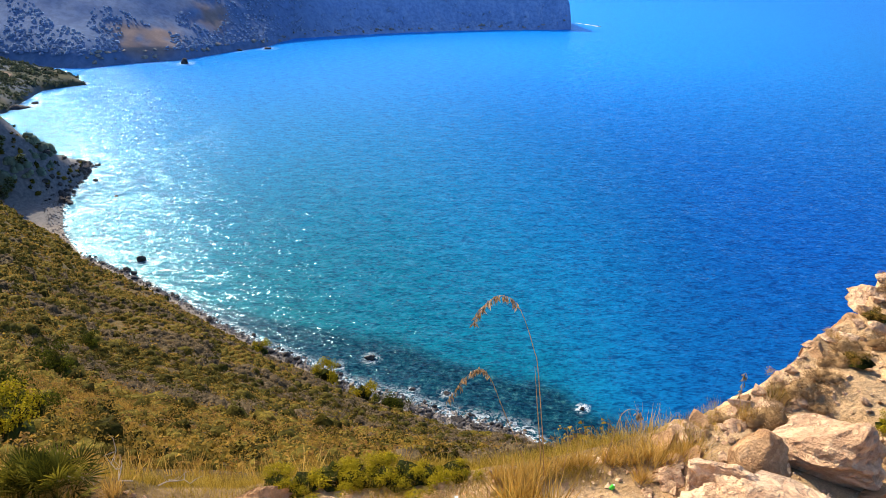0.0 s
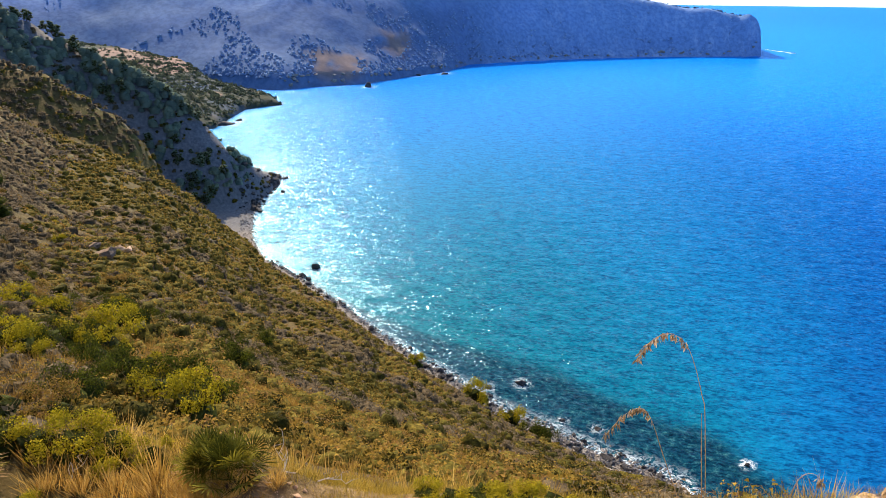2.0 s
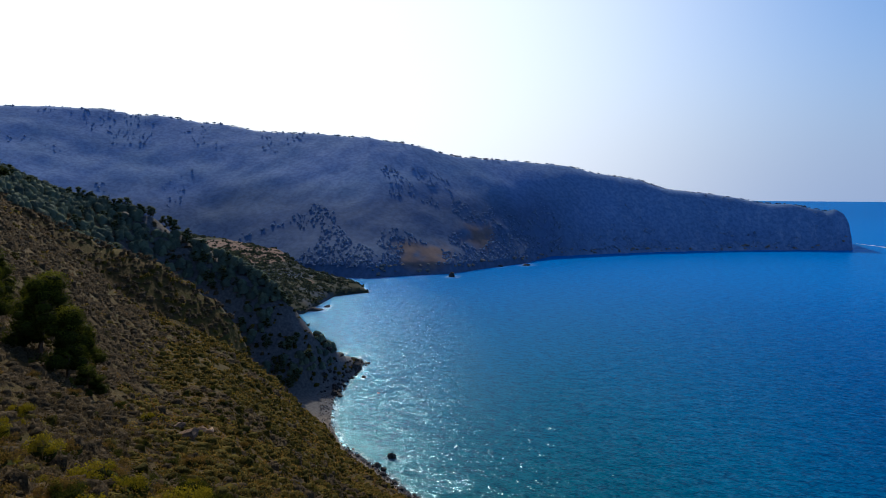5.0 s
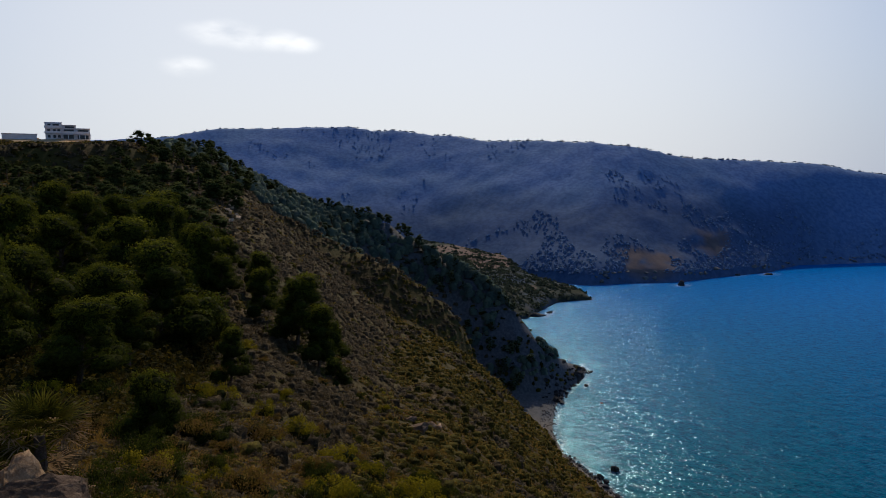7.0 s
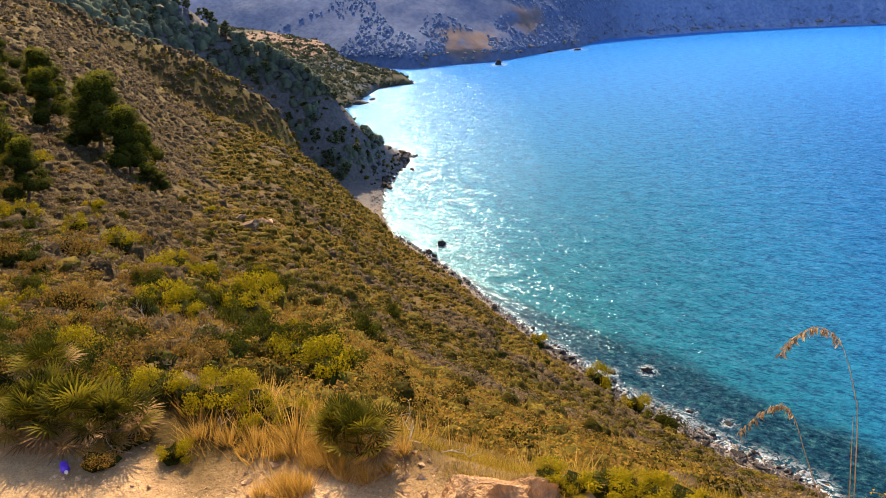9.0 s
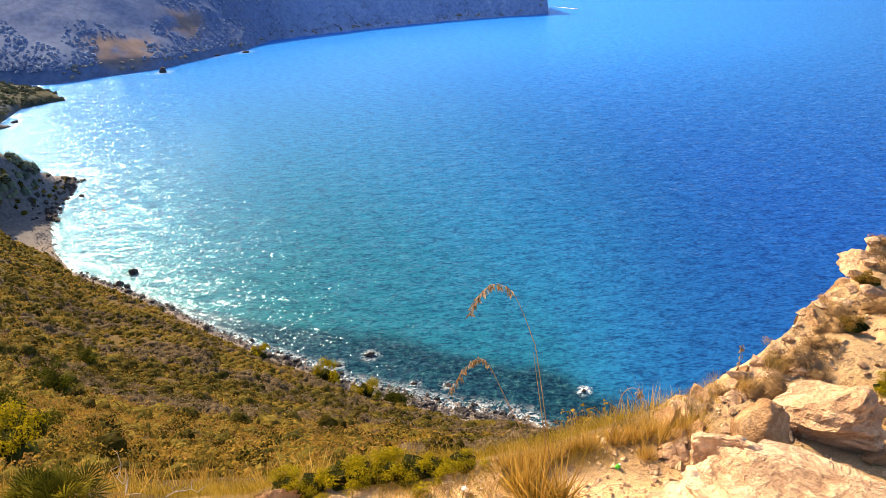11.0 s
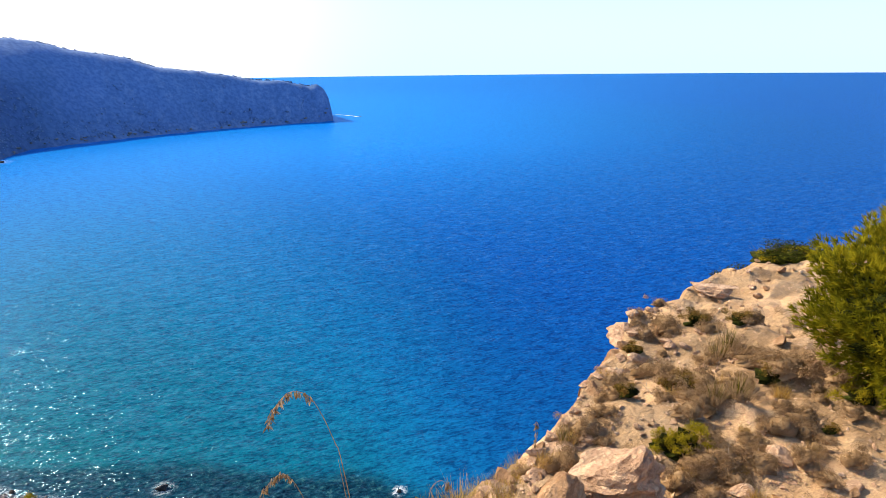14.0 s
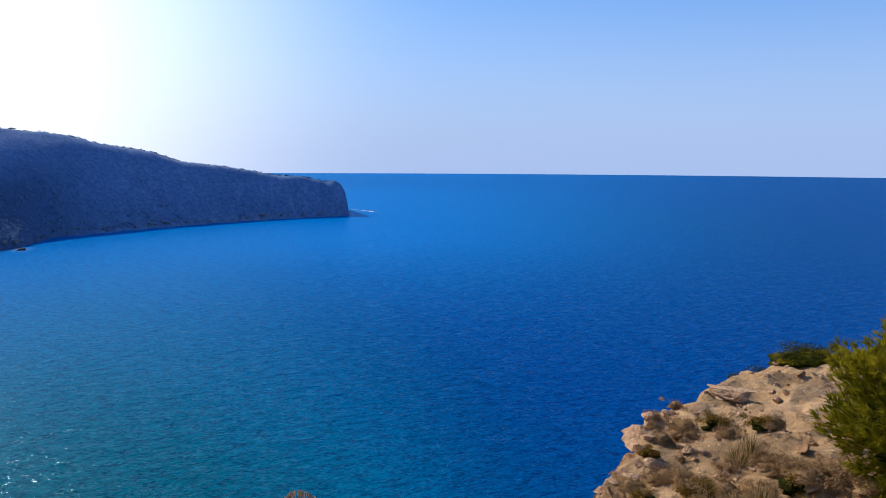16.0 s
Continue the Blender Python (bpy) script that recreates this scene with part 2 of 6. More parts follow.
def sea_material():
    n = Nodes("sea_water")
    off = n.attr("offshore_glare").outputs["Fac"]         # metres to the shore, scaled by bearing to tint in the sky's glare
    weed = n.attr("weed").outputs["Fac"]
    surf = n.attr("surf").outputs["Fac"]
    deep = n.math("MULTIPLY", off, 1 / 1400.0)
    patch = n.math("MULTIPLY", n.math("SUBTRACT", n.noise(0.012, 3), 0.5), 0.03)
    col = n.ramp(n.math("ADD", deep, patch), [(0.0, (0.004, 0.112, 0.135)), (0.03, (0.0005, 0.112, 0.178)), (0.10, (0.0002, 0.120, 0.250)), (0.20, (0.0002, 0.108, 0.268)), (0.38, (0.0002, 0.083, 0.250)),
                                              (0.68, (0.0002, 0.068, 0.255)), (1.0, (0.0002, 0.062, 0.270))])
    col = n.mix(n.attr("open").outputs["Fac"], col, (0.0003, 0.205, 0.645))          # haze over the far water, painted into its colour
    bed = n.ramp(n.noise(0.7, 6, 0.75), [(0.36, (0.001, 0.012, 0.028)), (0.52, (0.003, 0.04, 0.065)), (0.70, (0.04, 0.13, 0.14))])
    col = n.mix(weed, col, bed)
    foam = n.math("MULTIPLY", surf, n.ramp(n.noise(0.9, 6, 0.75, distort=1.2), [(0.47, (0, 0, 0)), (0.56, (0.9, 0.9, 0.9))]))
    col = n.mix(foam, col, (0.75, 0.78, 0.8))
    # long low swell and wind chop
    swell = n.noise(0.16, 3, 0.5, distort=0.4)
    chop = n.noise(0.7, 5, 0.65, distort=0.3)
    h = n.math("ADD", n.math("MULTIPLY", swell, 1.0), n.math("MULTIPLY", chop, 0.7))
    b = n.add("ShaderNodeBump", Strength=0.8, Distance=1.0)
    n.link(h, b.inputs["Height"])
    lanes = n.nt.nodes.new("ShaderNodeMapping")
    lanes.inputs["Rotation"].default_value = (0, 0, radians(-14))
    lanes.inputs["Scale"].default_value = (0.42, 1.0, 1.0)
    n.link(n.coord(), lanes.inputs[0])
    # shading of the wave troughs, multiplied into the water colour as stretched noise
    ripple_shade = n.math("ADD", n.math("MULTIPLY", n.noise(0.45, 2, 0.55, lanes.outputs[0]), 0.40), n.math("MULTIPLY", n.noise(1.6, 3, 0.6, lanes.outputs[0]), 0.60))
    col = n.mix(n.math("SUBTRACT", 1.0, foam), col, n.ramp(ripple_shade, [(0.41, (0.26, 0.40, 0.52)), (0.50, (0.72, 0.80, 0.86)), (0.58, (1, 1, 1))]), "MULTIPLY")
    body = n.add("ShaderNodeBsdfDiffuse")
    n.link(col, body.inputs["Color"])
    n.link(b.outputs[0], body.inputs["Normal"])
    # facets of the ripples
    facet = None
    stretch = n.nt.nodes.new("ShaderNodeMapping")
    stretch.inputs["Rotation"].default_value = (0, 0, radians(24))
    stretch.inputs["Scale"].default_value = (0.62, 1.0, 1.0)
    n.link(n.coord(), stretch.inputs[0])
    for scale, amount in ((0.24, 0.30), (1.15, 0.72), (3.0, 0.82)):
        t = n.add("ShaderNodeTexNoise", Scale=scale, Detail=1.0, Roughness=0.5)
        n.link(stretch.outputs[0], t.inputs["Vector"])
        v = n.nt.nodes.new("ShaderNodeVectorMath")
        v.operation = "SUBTRACT"
        n.link(t.outputs["Color"], v.inputs[0])
        v.inputs[1].default_value = (0.5, 0.5, 0.5)
        m = n.nt.nodes.new("ShaderNodeVectorMath")
        m.operation = "MULTIPLY"
        n.link(v.outputs[0], m.inputs[0])
        m.inputs[1].default_value = (amount, amount, 0)
        if facet is None:
            facet = m.outputs[0]
        else:
            a = n.nt.nodes.new("ShaderNodeVectorMath")
            n.link(facet, a.inputs[0])
            n.link(m.outputs[0], a.inputs[1])
            facet = a.outputs[0]
    up = n.nt.nodes.new("ShaderNodeVectorMath")
    n.link(facet, up.inputs[0])
    up.inputs[1].default_value = (-0.05, -0.125, 1)      # normals tilted towards the lookout so the sun glitter falls as seen there
    nrm = n.nt.nodes.new("ShaderNodeVectorMath")
    nrm.operation = "NORMALIZE"
    n.link(up.outputs[0], nrm.inputs[0])
    gloss = n.add("ShaderNodeBsdfGlossy", Roughness=0.125, Color=(0.42, 0.78, 1.0, 1))
    n.link(nrm.outputs[0], gloss.inputs["Normal"])
    fres = n.add("ShaderNodeFresnel", IOR=1.33)
    n.link(nrm.outputs[0], fres.inputs["Normal"])
    shine = n.math("MINIMUM", n.math("MULTIPLY", fres.outputs[0], 0.50), 0.22)
    mixer = n.add("ShaderNodeMixShader")
    n.link(shine, mixer.inputs[0])
    n.link(body.outputs[0], mixer.inputs[1])
    n.link(gloss.outputs[0], mixer.inputs[2])
    n.link(mixer.outputs[0], n.out.inputs["Surface"])
    return n.mat


# ---------------------------------------------------------------- numbers of the land
def lattice(ix, iy, seed):
    h = (ix.astype(np.int64) * 374761393 + iy.astype(np.int64) * 668265263 + seed * 974634541) & 0xFFFFFFFF
    h = ((h ^ (h >> 13)) * 1274126177) & 0xFFFFFFFF
    h = h ^ (h >> 16)
    return (h & 0xFFFF) / 65535.0


def vnoise(x, y, seed=0):
    ix, iy = np.floor(x), np.floor(y)
    fx, fy = x - ix, y - iy
    fx, fy = fx * fx * (3 - 2 * fx), fy * fy * (3 - 2 * fy)
    a, b = lattice(ix, iy, seed), lattice(ix + 1, iy, seed)
    c, d = lattice(ix, iy + 1, seed), lattice(ix + 1, iy + 1, seed)
    return (a + (b - a) * fx) * (1 - fy) + (c + (d - c) * fx) * fy


def fbm(x, y, size, octaves=4, seed=0):
    """Noise from -1 to 1, whose largest lumps are size metres across."""
    v, amp, total = 0, 1.0, 0.0
    for k in range(octaves):
        v = v + amp * (2 * vnoise(x / size + 17.3 * k, y / size - 9.1 * k, seed + k) - 1)
        total += amp
        amp *= 0.5
        size *= 0.5
    return v / total


def smooth(a, b, x):
    u = np.clip((x - a) / (b - a), 0, 1)
    return u * u * (3 - 2 * u)


def table(az, rows, k):
    return np.interp(az, [r[0] for r in rows], [r[k] for r in rows])


# bearing (degrees left of +y), range of the terrace's edge
TERRACE = [(-180, 30), (-130, 30), (-110, 60), (-90, 30), (-75, 18), (-60, 14.5), (-47.7, 13.7), (-44.1, 12.6), (-39.8, 10.5), (-37.6, 9.7), (-35.6, 9.3),
           (-35.1, 8.2), (-33.2, 7.5), (-31.7, 6.6), (-29.1, 5.9), (-24.6, 5.3), (-21, 4.8), (-16, 4.5), (-10, 4.2), (-4, 4.0), (20, 4.0),
           (27, 4.2), (33, 4.6), (40, 5.0), (50, 5.6), (60, 6.3), (66, 7.7), (72, 8.6), (90, 9), (130, 10), (180, 30)]
# bearing, range and height of the near slope's far end: the shore or a crest
SLOPE = [(-180, 400, 100), (-130, 400, 100), (-110, 110, 0), (-90, 60, 0), (-75, 42, 0), (-60, 36, 0), (-39, 34, 0), (-28.4, 34, 0), (-24, 40, 0), (-21, 55, 0),
         (-16, 85, 0), (-10, 101, 0), (-1.1, 105, 0), (8, 115, 0), (16, 134, 0), (20, 149, 0), (24.3, 172, 0), (29.6, 205, 0)]
SLOPE += [(31, 215, 4), (32.9, 218, 9.8), (36.2, 221, 23.7), (38.5, 223, 30.1), (40.6, 225, 35.2), (43.6, 230, 39.5), (46.5, 234, 48), (50, 238, 62), (54, 240, 77), (58, 250, 87),
          (60, 265, 91), (63, 290, 99), (66, 330, 107), (69, 355, 110), (74, 362, 110.5), (80, 360, 113), (90, 300, 106), (130, 400, 100), (180, 400, 100)]
# a scrubby shoulder behind the slope's brow: bearing, range of its crest, elevation seen from the lookout
SHOULDER = [(26, 232, -24), (36.2, 236, -15.5), (37.1, 240, -12.6), (38.7, 245, -9.6), (40.4, 250, -8.2), (41.6, 253, -7.3), (43.2, 257, -6.1), (44.4, 260, -5.2), (46.8, 264, -4.5),
            (48.3, 268, -3.6), (50.5, 272, -2.3), (53, 275, -1.0), (56, 275, -2.5), (60, 275, -6)]
# the wooded spur behind it: bearing, range and height of the crest, fall of its face
SPUR = [(25, 312, -14, 0.5), (27.3, 312, -1, 0.3), (28.6, 298, 5, 0.5), (29.8, 288, 11.5, 0.9), (31.7, 281, 20.5, 1.05), (33.6, 286, 31.5, 1.1), (35.9, 296, 42.4, 1.1), (38.8, 306, 50.4, 1.1), (41.6, 316, 59, 1.05),
        (44.4, 324, 69, 0.8), (47.2, 330, 73, 0.5), (49.9, 335, 77, 0.3), (52.6, 330, 84, 0.25), (55.9, 325, 94, 0.2), (58, 330, 103, 0.2), (60.7, 340, 106, 0.15), (64, 350, 109, 0.1), (75, 360, 108, 0.1)]
# the low land of the far bay: bearing, shore, range and height of its top
BAY = [(26.6, 520, 522, -6), (27.1, 519, 524, 0.6), (28.4, 518, 545, 7), (30, 508, 560, 9), (32.5, 441, 575, 14), (34.5, 432, 620, 26), (38.7, 425, 650, 34), (45, 420, 680, 44), (55, 420, 700, 60), (70, 420, 700, 60)]
# the mountain and headland: bearing, shore, and crest (range, elevation seen from the lookout)
SHORE = [(-10.6, 1032), (-10.3, 1031), (-2.4, 960), (6, 874), (11.8, 814), (13.9, 734), (20.2, 638), (24.5, 622), (27.3, 606), (33, 640), (40, 690), (90, 720)]
CREST = [(-10.5, 1036, -6), (-10.32, 1036, -4.4), (-10.1, 1038, -2.7), (-9.7, 1040, -1.8), (-9.1, 1042, -1.45), (-8.4, 1045, -1.6), (-6.2, 1040, -1.15), (-4.7, 1040, -1.06), (-1.9, 1030, -0.6),
         (3, 1000, 0.06), (4.8, 995, 0.72), (6.5, 990, 0.92), (10.8, 960, 1.9), (15.8, 920, 2.35), (19.4, 880, 2.6), (23.4, 860, 3.61), (27, 860, 4.29), (35.7, 920, 4.6), (38.6, 950, 5.09),
         (43.2, 980, 5.54), (47, 1000, 5.85), (56.8, 1000, 5.74), (62.2, 1000, 5.0), (75, 1000, 4.0), (90, 1000, 1.0)]


def near_land(az, r, x, y):
    edge, far, top = table(az, TERRACE, 1), table(az, SLOPE, 1), table(az, SLOPE, 2)
    behind = smooth(85, 150, np.abs(az - 5))
    terrace = EYE - 1.55 - 1.9 * smooth(1.0 + 3 * behind, 3.4 + 24 * behind, r) + 0.05 * smooth(3, 0.5, r) * fbm(x, y, 0.8, 3, 78)
    w0, w1 = 3.45 / edge, (EYE - top) / far
    u = np.log(np.maximum(r, edge) / edge) / np.log(far / edge)
    z = np.where(r < edge, terrace, EYE - r * (w0 + (w1 - w0) * np.minimum(u, 1)))
    past = np.maximum(r - far, 0)
    z = z - past * np.where(top < 2, 0.07, 0.62)
    z = np.where((top < 2) & (past > 0), np.maximum(z, 0.22 - 0.07 * past), z)
    rough = smooth(8, 60, r) * smooth(0, 25, z)
    z = z + rough * (1.9 * fbm(x, y, 24, 4, 3) + 0.6 * fbm(x, y, 5, 2, 8) - 1.6 * smooth(30, 90, r) * np.abs(fbm(az * 3.0, np.log(r) * 3, 14, 3, 6)))
    cliff = smooth(-19, -24, az) * smooth(-95, -70, az)
    z = z + 0.06 * smooth(2, 4, r) * fbm(x, y, 1.3, 4, 5) + cliff * smooth(3.6, 5, r) * (0.20 * fbm(x, y, 1.6, 3, 9) + 0.16 * (0.4 - np.abs(fbm(x, y, 0.7, 4, 10))) + smooth(4.5, 7, r) * (0.13 * (0.35 - np.abs(fbm(x, y, 1.1, 3, 11))) + 0.10 * fbm(x, y, 0.32, 3, 16)))
    return z


def shoulder_land(az, r, x, y):
    crest = table(az, SHOULDER, 1)
    top = EYE + crest * np.tan(np.radians(table(az, SHOULDER, 2)))
    z = np.where(r < crest, top - (crest - r) * 0.56, top - (r - crest) * 0.85)
    z = np.where((az < 26) | (az > 60) | (r < 190), -20, z)
    return z + smooth(2, 20, z) * (1.3 * fbm(x, y, 18, 4, 23) + 0.5 * fbm(x, y, 5, 2, 24))


def spur_land(az, r, x, y):
    crest, top, fall = (table(az, SPUR, k) for k in (1, 2, 3))
    z = np.where(r < crest, top - (crest - r) * fall, top - (r - crest) * 0.55) - np.maximum(crest - 90 - r, 0) * 0.8
    z = np.where((az < 25) | (az > 75), -20, z)
    return z + smooth(2, 20, z) * (1.4 * fbm(x, y, 30, 4, 21))


# the small shingle beach in the cove: range, bearing of its waterline
COVE = [(195, 31), (205, 29.5), (230, 30.5), (255, 30.2), (275, 29.4), (300, 28), (314, 27.4), (330, 30)]


def cove_land(az, r, x, y):
    line = np.interp(r, [c[0] for c in COVE], [c[1] for c in COVE])
    z = np.radians(az - line) * r * 0.13
    z = np.minimum(z, 3.5) + smooth(0, 1, z) * 0.4 * fbm(x, y, 7, 3, 25)
    return np.where((r < 195) | (r > 330) | (az > 48), -20, z)


def bay_land(az, r, x, y):
    shore, crest, top = (table(az, BAY, k) for k in (1, 2, 3))
    u = np.clip((r - shore) / np.maximum(crest - shore, 1), -0.2, 1)
    z = top * np.where(u > 0, np.maximum(u, 0) ** np.interp(az, [28, 34], [0.32, 0.6]), 0) + np.where(u < 0, 40 * u, 0) - np.maximum(r - crest, 0) * 0.3
    z = np.where((az < 26.4) | (az > 75), -20, z)
    return z + smooth(1, 10, z) * 1.5 * fbm(x, y, 40, 4, 31)


def mountain_land(az, r, x, y):
    shore, crest, el = table(az, SHORE, 1), table(az, CREST, 1), table(az, CREST, 2)
    top = EYE + crest * np.tan(np.radians(el))
    even = sum(table(az + d, SHORE, 1) for d in (-4, -3, -2, -1, 0, 1, 2, 3, 4)) / 9
    shore = shore + (even - shore) * smooth(0, 70, r - shore)
    u = (r - shore) / (crest - shore)
    steep = smooth(24, 2, az)
    rise = steep * np.where(u < 0.25, 0.8 * u, 0.2 + 0.8 * smooth(0.1, 1, u)) + (1 - steep) * (0.05 * smooth(0, 0.03, u) + 0.95 * np.clip(u, 0, 1) ** 1.05)
    z = np.where(u < 0, u * 40, top * np.clip(rise, 0, 1)) - np.maximum(r - crest, 0) * 0.25
    z = np.where((az < -10.6) | (az > 90), -20, z)
    body = smooth(0.02, 0.3, u) * smooth(1.0, 0.85, u)
    fold = np.abs(fbm(x, y, 170, 4, 41))
    return z + body * top * (0.10 - 0.40 * fold) * 0.09 + smooth(0.03, 0.2, u) * 0.5 * fbm(x, y, 11, 2, 45) + smooth(0, 0.1, u) * 2.5 * fbm(x, y, 35, 3, 44)


def land(az, r):
    x, y = -r * np.sin(np.radians(az)), r * np.cos(np.radians(az))
    return np.max([near_land(az, r, x, y), shoulder_land(az, r, x, y), spur_land(az, r, x, y), cove_land(az, r, x, y), bay_land(az, r, x, y), mountain_land(az, r, x, y)], axis=0)


def land_at(x, y):
    x, y = np.asarray(x, float), np.asarray(y, float)
    return land(np.degrees(np.arctan2(-x, y)), np.maximum(np.hypot(x, y), 0.3))


def grid_mesh(name, az, r, z, keep, attrs, mat, closed=False):
    """One sheet over a fan of bearings and ranges."""
    A, R = np.meshgrid(np.radians(az), r, indexing="ij")
    co = np.stack([-R * np.sin(A), R * np.cos(A), z], -1).reshape(-1, 3)
    na, nr = len(az), len(r)
    i = np.arange(na if closed else na - 1)[:, None]
    j = np.arange(nr - 1)[None, :]
    i2 = (i + 1) % na
    quads = np.stack([i * nr + j, i2 * nr + j, i2 * nr + j + 1, i * nr + j + 1], -1).reshape(-1, 4)
    quads = quads[keep[quads.ravel()].reshape(-1, 4).any(1)]
    used = np.unique(quads)
    remap = np.zeros(len(co), int)
    remap[used] = np.arange(len(used))
    me = bpy.data.meshes.new(name)
    me.from_pydata(co[used].tolist(), [], remap[quads][:, ::-1].tolist())
    for k, v in attrs.items():
        a = me.attributes.new(k, "FLOAT", "POINT")
        a.data.foreach_set("value", v.reshape(-1)[used].astype(np.float32))
    me.polygons.foreach_set("use_smooth", np.ones(len(me.polygons), bool))
    me.materials.append(mat)
    me.update()
    return new(name, me)


def build_land():
    fine = np.arange(-64, 82, 0.26)
    az = np.concatenate([fine, np.arange(82, 296, 3.0)])
    az = np.where(az > 180, az - 360, az)
    r = np.concatenate([[0.02, 0.25], np.geomspace(0.5, 2.5, 12), np.arange(2.56, 15, 0.075), np.geomspace(15, 430, 165)])
    A, R = np.meshgrid(az, r, indexing="ij")
    z = land(A, R)
    x, y = -R * np.sin(np.radians(A)), R * np.cos(np.radians(A))
    right = smooth(-17, -24, A) * smooth(60, 30, R)
    path = smooth(0.5, -0.5, R - 4.1 - 2.0 * smooth(50, 60, A) - 1.4 * smooth(58, 66, A) + 0.8 * fbm(x, y, 1.5, 3, 77))
    bank = 0.7 * smooth(57, 62, A) * smooth(318, 330, R)
    rock = np.clip(np.maximum.reduce([bank, right * (0.75 + 0.5 * fbm(x, y, 2.0, 3, 12)), path * (1 - 0.38 * smooth(38, 54, A) * smooth(160, 90, A))]), 0, 1)
    beach = smooth(3.0, 0.6, z + 1.2 * fbm(x, y, 6, 3, 13)) * smooth(60, 90, R)
    # where the spur's face gets its painted shade
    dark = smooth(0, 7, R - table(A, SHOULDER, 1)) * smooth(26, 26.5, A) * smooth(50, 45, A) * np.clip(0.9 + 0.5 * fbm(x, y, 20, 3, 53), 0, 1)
    lush = np.clip(0.55 + 0.6 * fbm(x, y, 40, 3, 14), 0, 1)
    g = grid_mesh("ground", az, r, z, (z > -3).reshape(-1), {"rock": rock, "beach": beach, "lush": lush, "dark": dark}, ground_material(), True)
    tagged(g, "dry scrubby coastal hillside with sandy rock ledges", "ground", kind="structure")

    az = np.arange(-11, 82, 0.2)
    r = np.concatenate([np.arange(412, 700, 5.0), np.arange(700, 1150, 6.0), np.geomspace(1150, 1300, 12)])
    A, R = np.meshgrid(az, r, indexing="ij")
    z = land(A, R)
    x, y = -R * np.sin(np.radians(A)), R * np.cos(np.radians(A))
    steep = np.abs(np.gradient(z, axis=1) / np.gradient(R, axis=1))
    rock = np.clip(smooth(22, 4, A) * 0.5 + smooth(12, 3, z) + 0.4 * smooth(0.8, 1.5, steep), 0, 1)
    spot = lambda a, b, c, d, s: np.exp(-((A - a) / b) ** 2 - ((R - c) / d) ** 2) * (1 + s * fbm(x, y, 30, 3, 50))
    scar = lambda a, b, h, d, s: np.exp(-((A - a - 0.05 * (z - h)) / b) ** 2 - ((z - h) / d) ** 2) * (1 + s * fbm(x, y, 18, 4, 56))
    bare = smooth(0.35, 0.5, spot(37, 3.2, 600, 52, 1.3) + 0.45 * spot(32.2, 0.8, 520, 14, 0.8))
    bare = np.maximum(bare, 0.85 * smooth(0.12, 0.85, scar(22.7, 2.3, 16, 12, 1.5) + scar(18.0, 1.4, 31, 15, 1.6)))
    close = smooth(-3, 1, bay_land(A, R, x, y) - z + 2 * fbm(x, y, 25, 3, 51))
    woods = smooth(100, 50, z + 14 * fbm(x, y, 60, 4, 52)) * smooth(6, 15, A) + 0.2 * smooth(60, 15, z + 10 * fbm(x, y, 40, 4, 55)) * smooth(15, 6, A)        # pine woods on the lower slopes, their shade and haze in the colour
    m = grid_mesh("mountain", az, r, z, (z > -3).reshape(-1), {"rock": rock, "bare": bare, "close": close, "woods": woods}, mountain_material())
    tagged(m, "dark wooded headland and mountain across the bay, tinted with blue haze", "mountain", kind="structure")


# rocks that stand in the water: bearing, range, half sizes
SEA_ROCKS = [(25.3, 197, 1.6, 1.3, 2.6), (6.2, 129, 1.6, 1.0, 1.2), (9.4, 127, 1.3, 0.8, 0.8), (-2.6, 107, 2.2, 1.4, 1.4), (-1.3, 116, 1.1, 0.8, 0.6), (2.1, 117, 0.8, 0.6, 0.6), (-4.5, 105, 1.3, 1.0, 1.2),
             (13.8, 712, 7.0, 5, 6.0), (20.1, 615, 5.5, 4.5, 6.0), (31.6, 452, 7.0, 5, 5.0), (30.6, 462, 3.0, 2, 2.0), (16.0, 700, 4.0, 3, 3), (27.6, 285, 1.4, 1.2, 1.4), (26.4, 262, 1.2, 1.0, 1.0), (-14.75, 115.2, 0.8, 0.7, 0.7)]


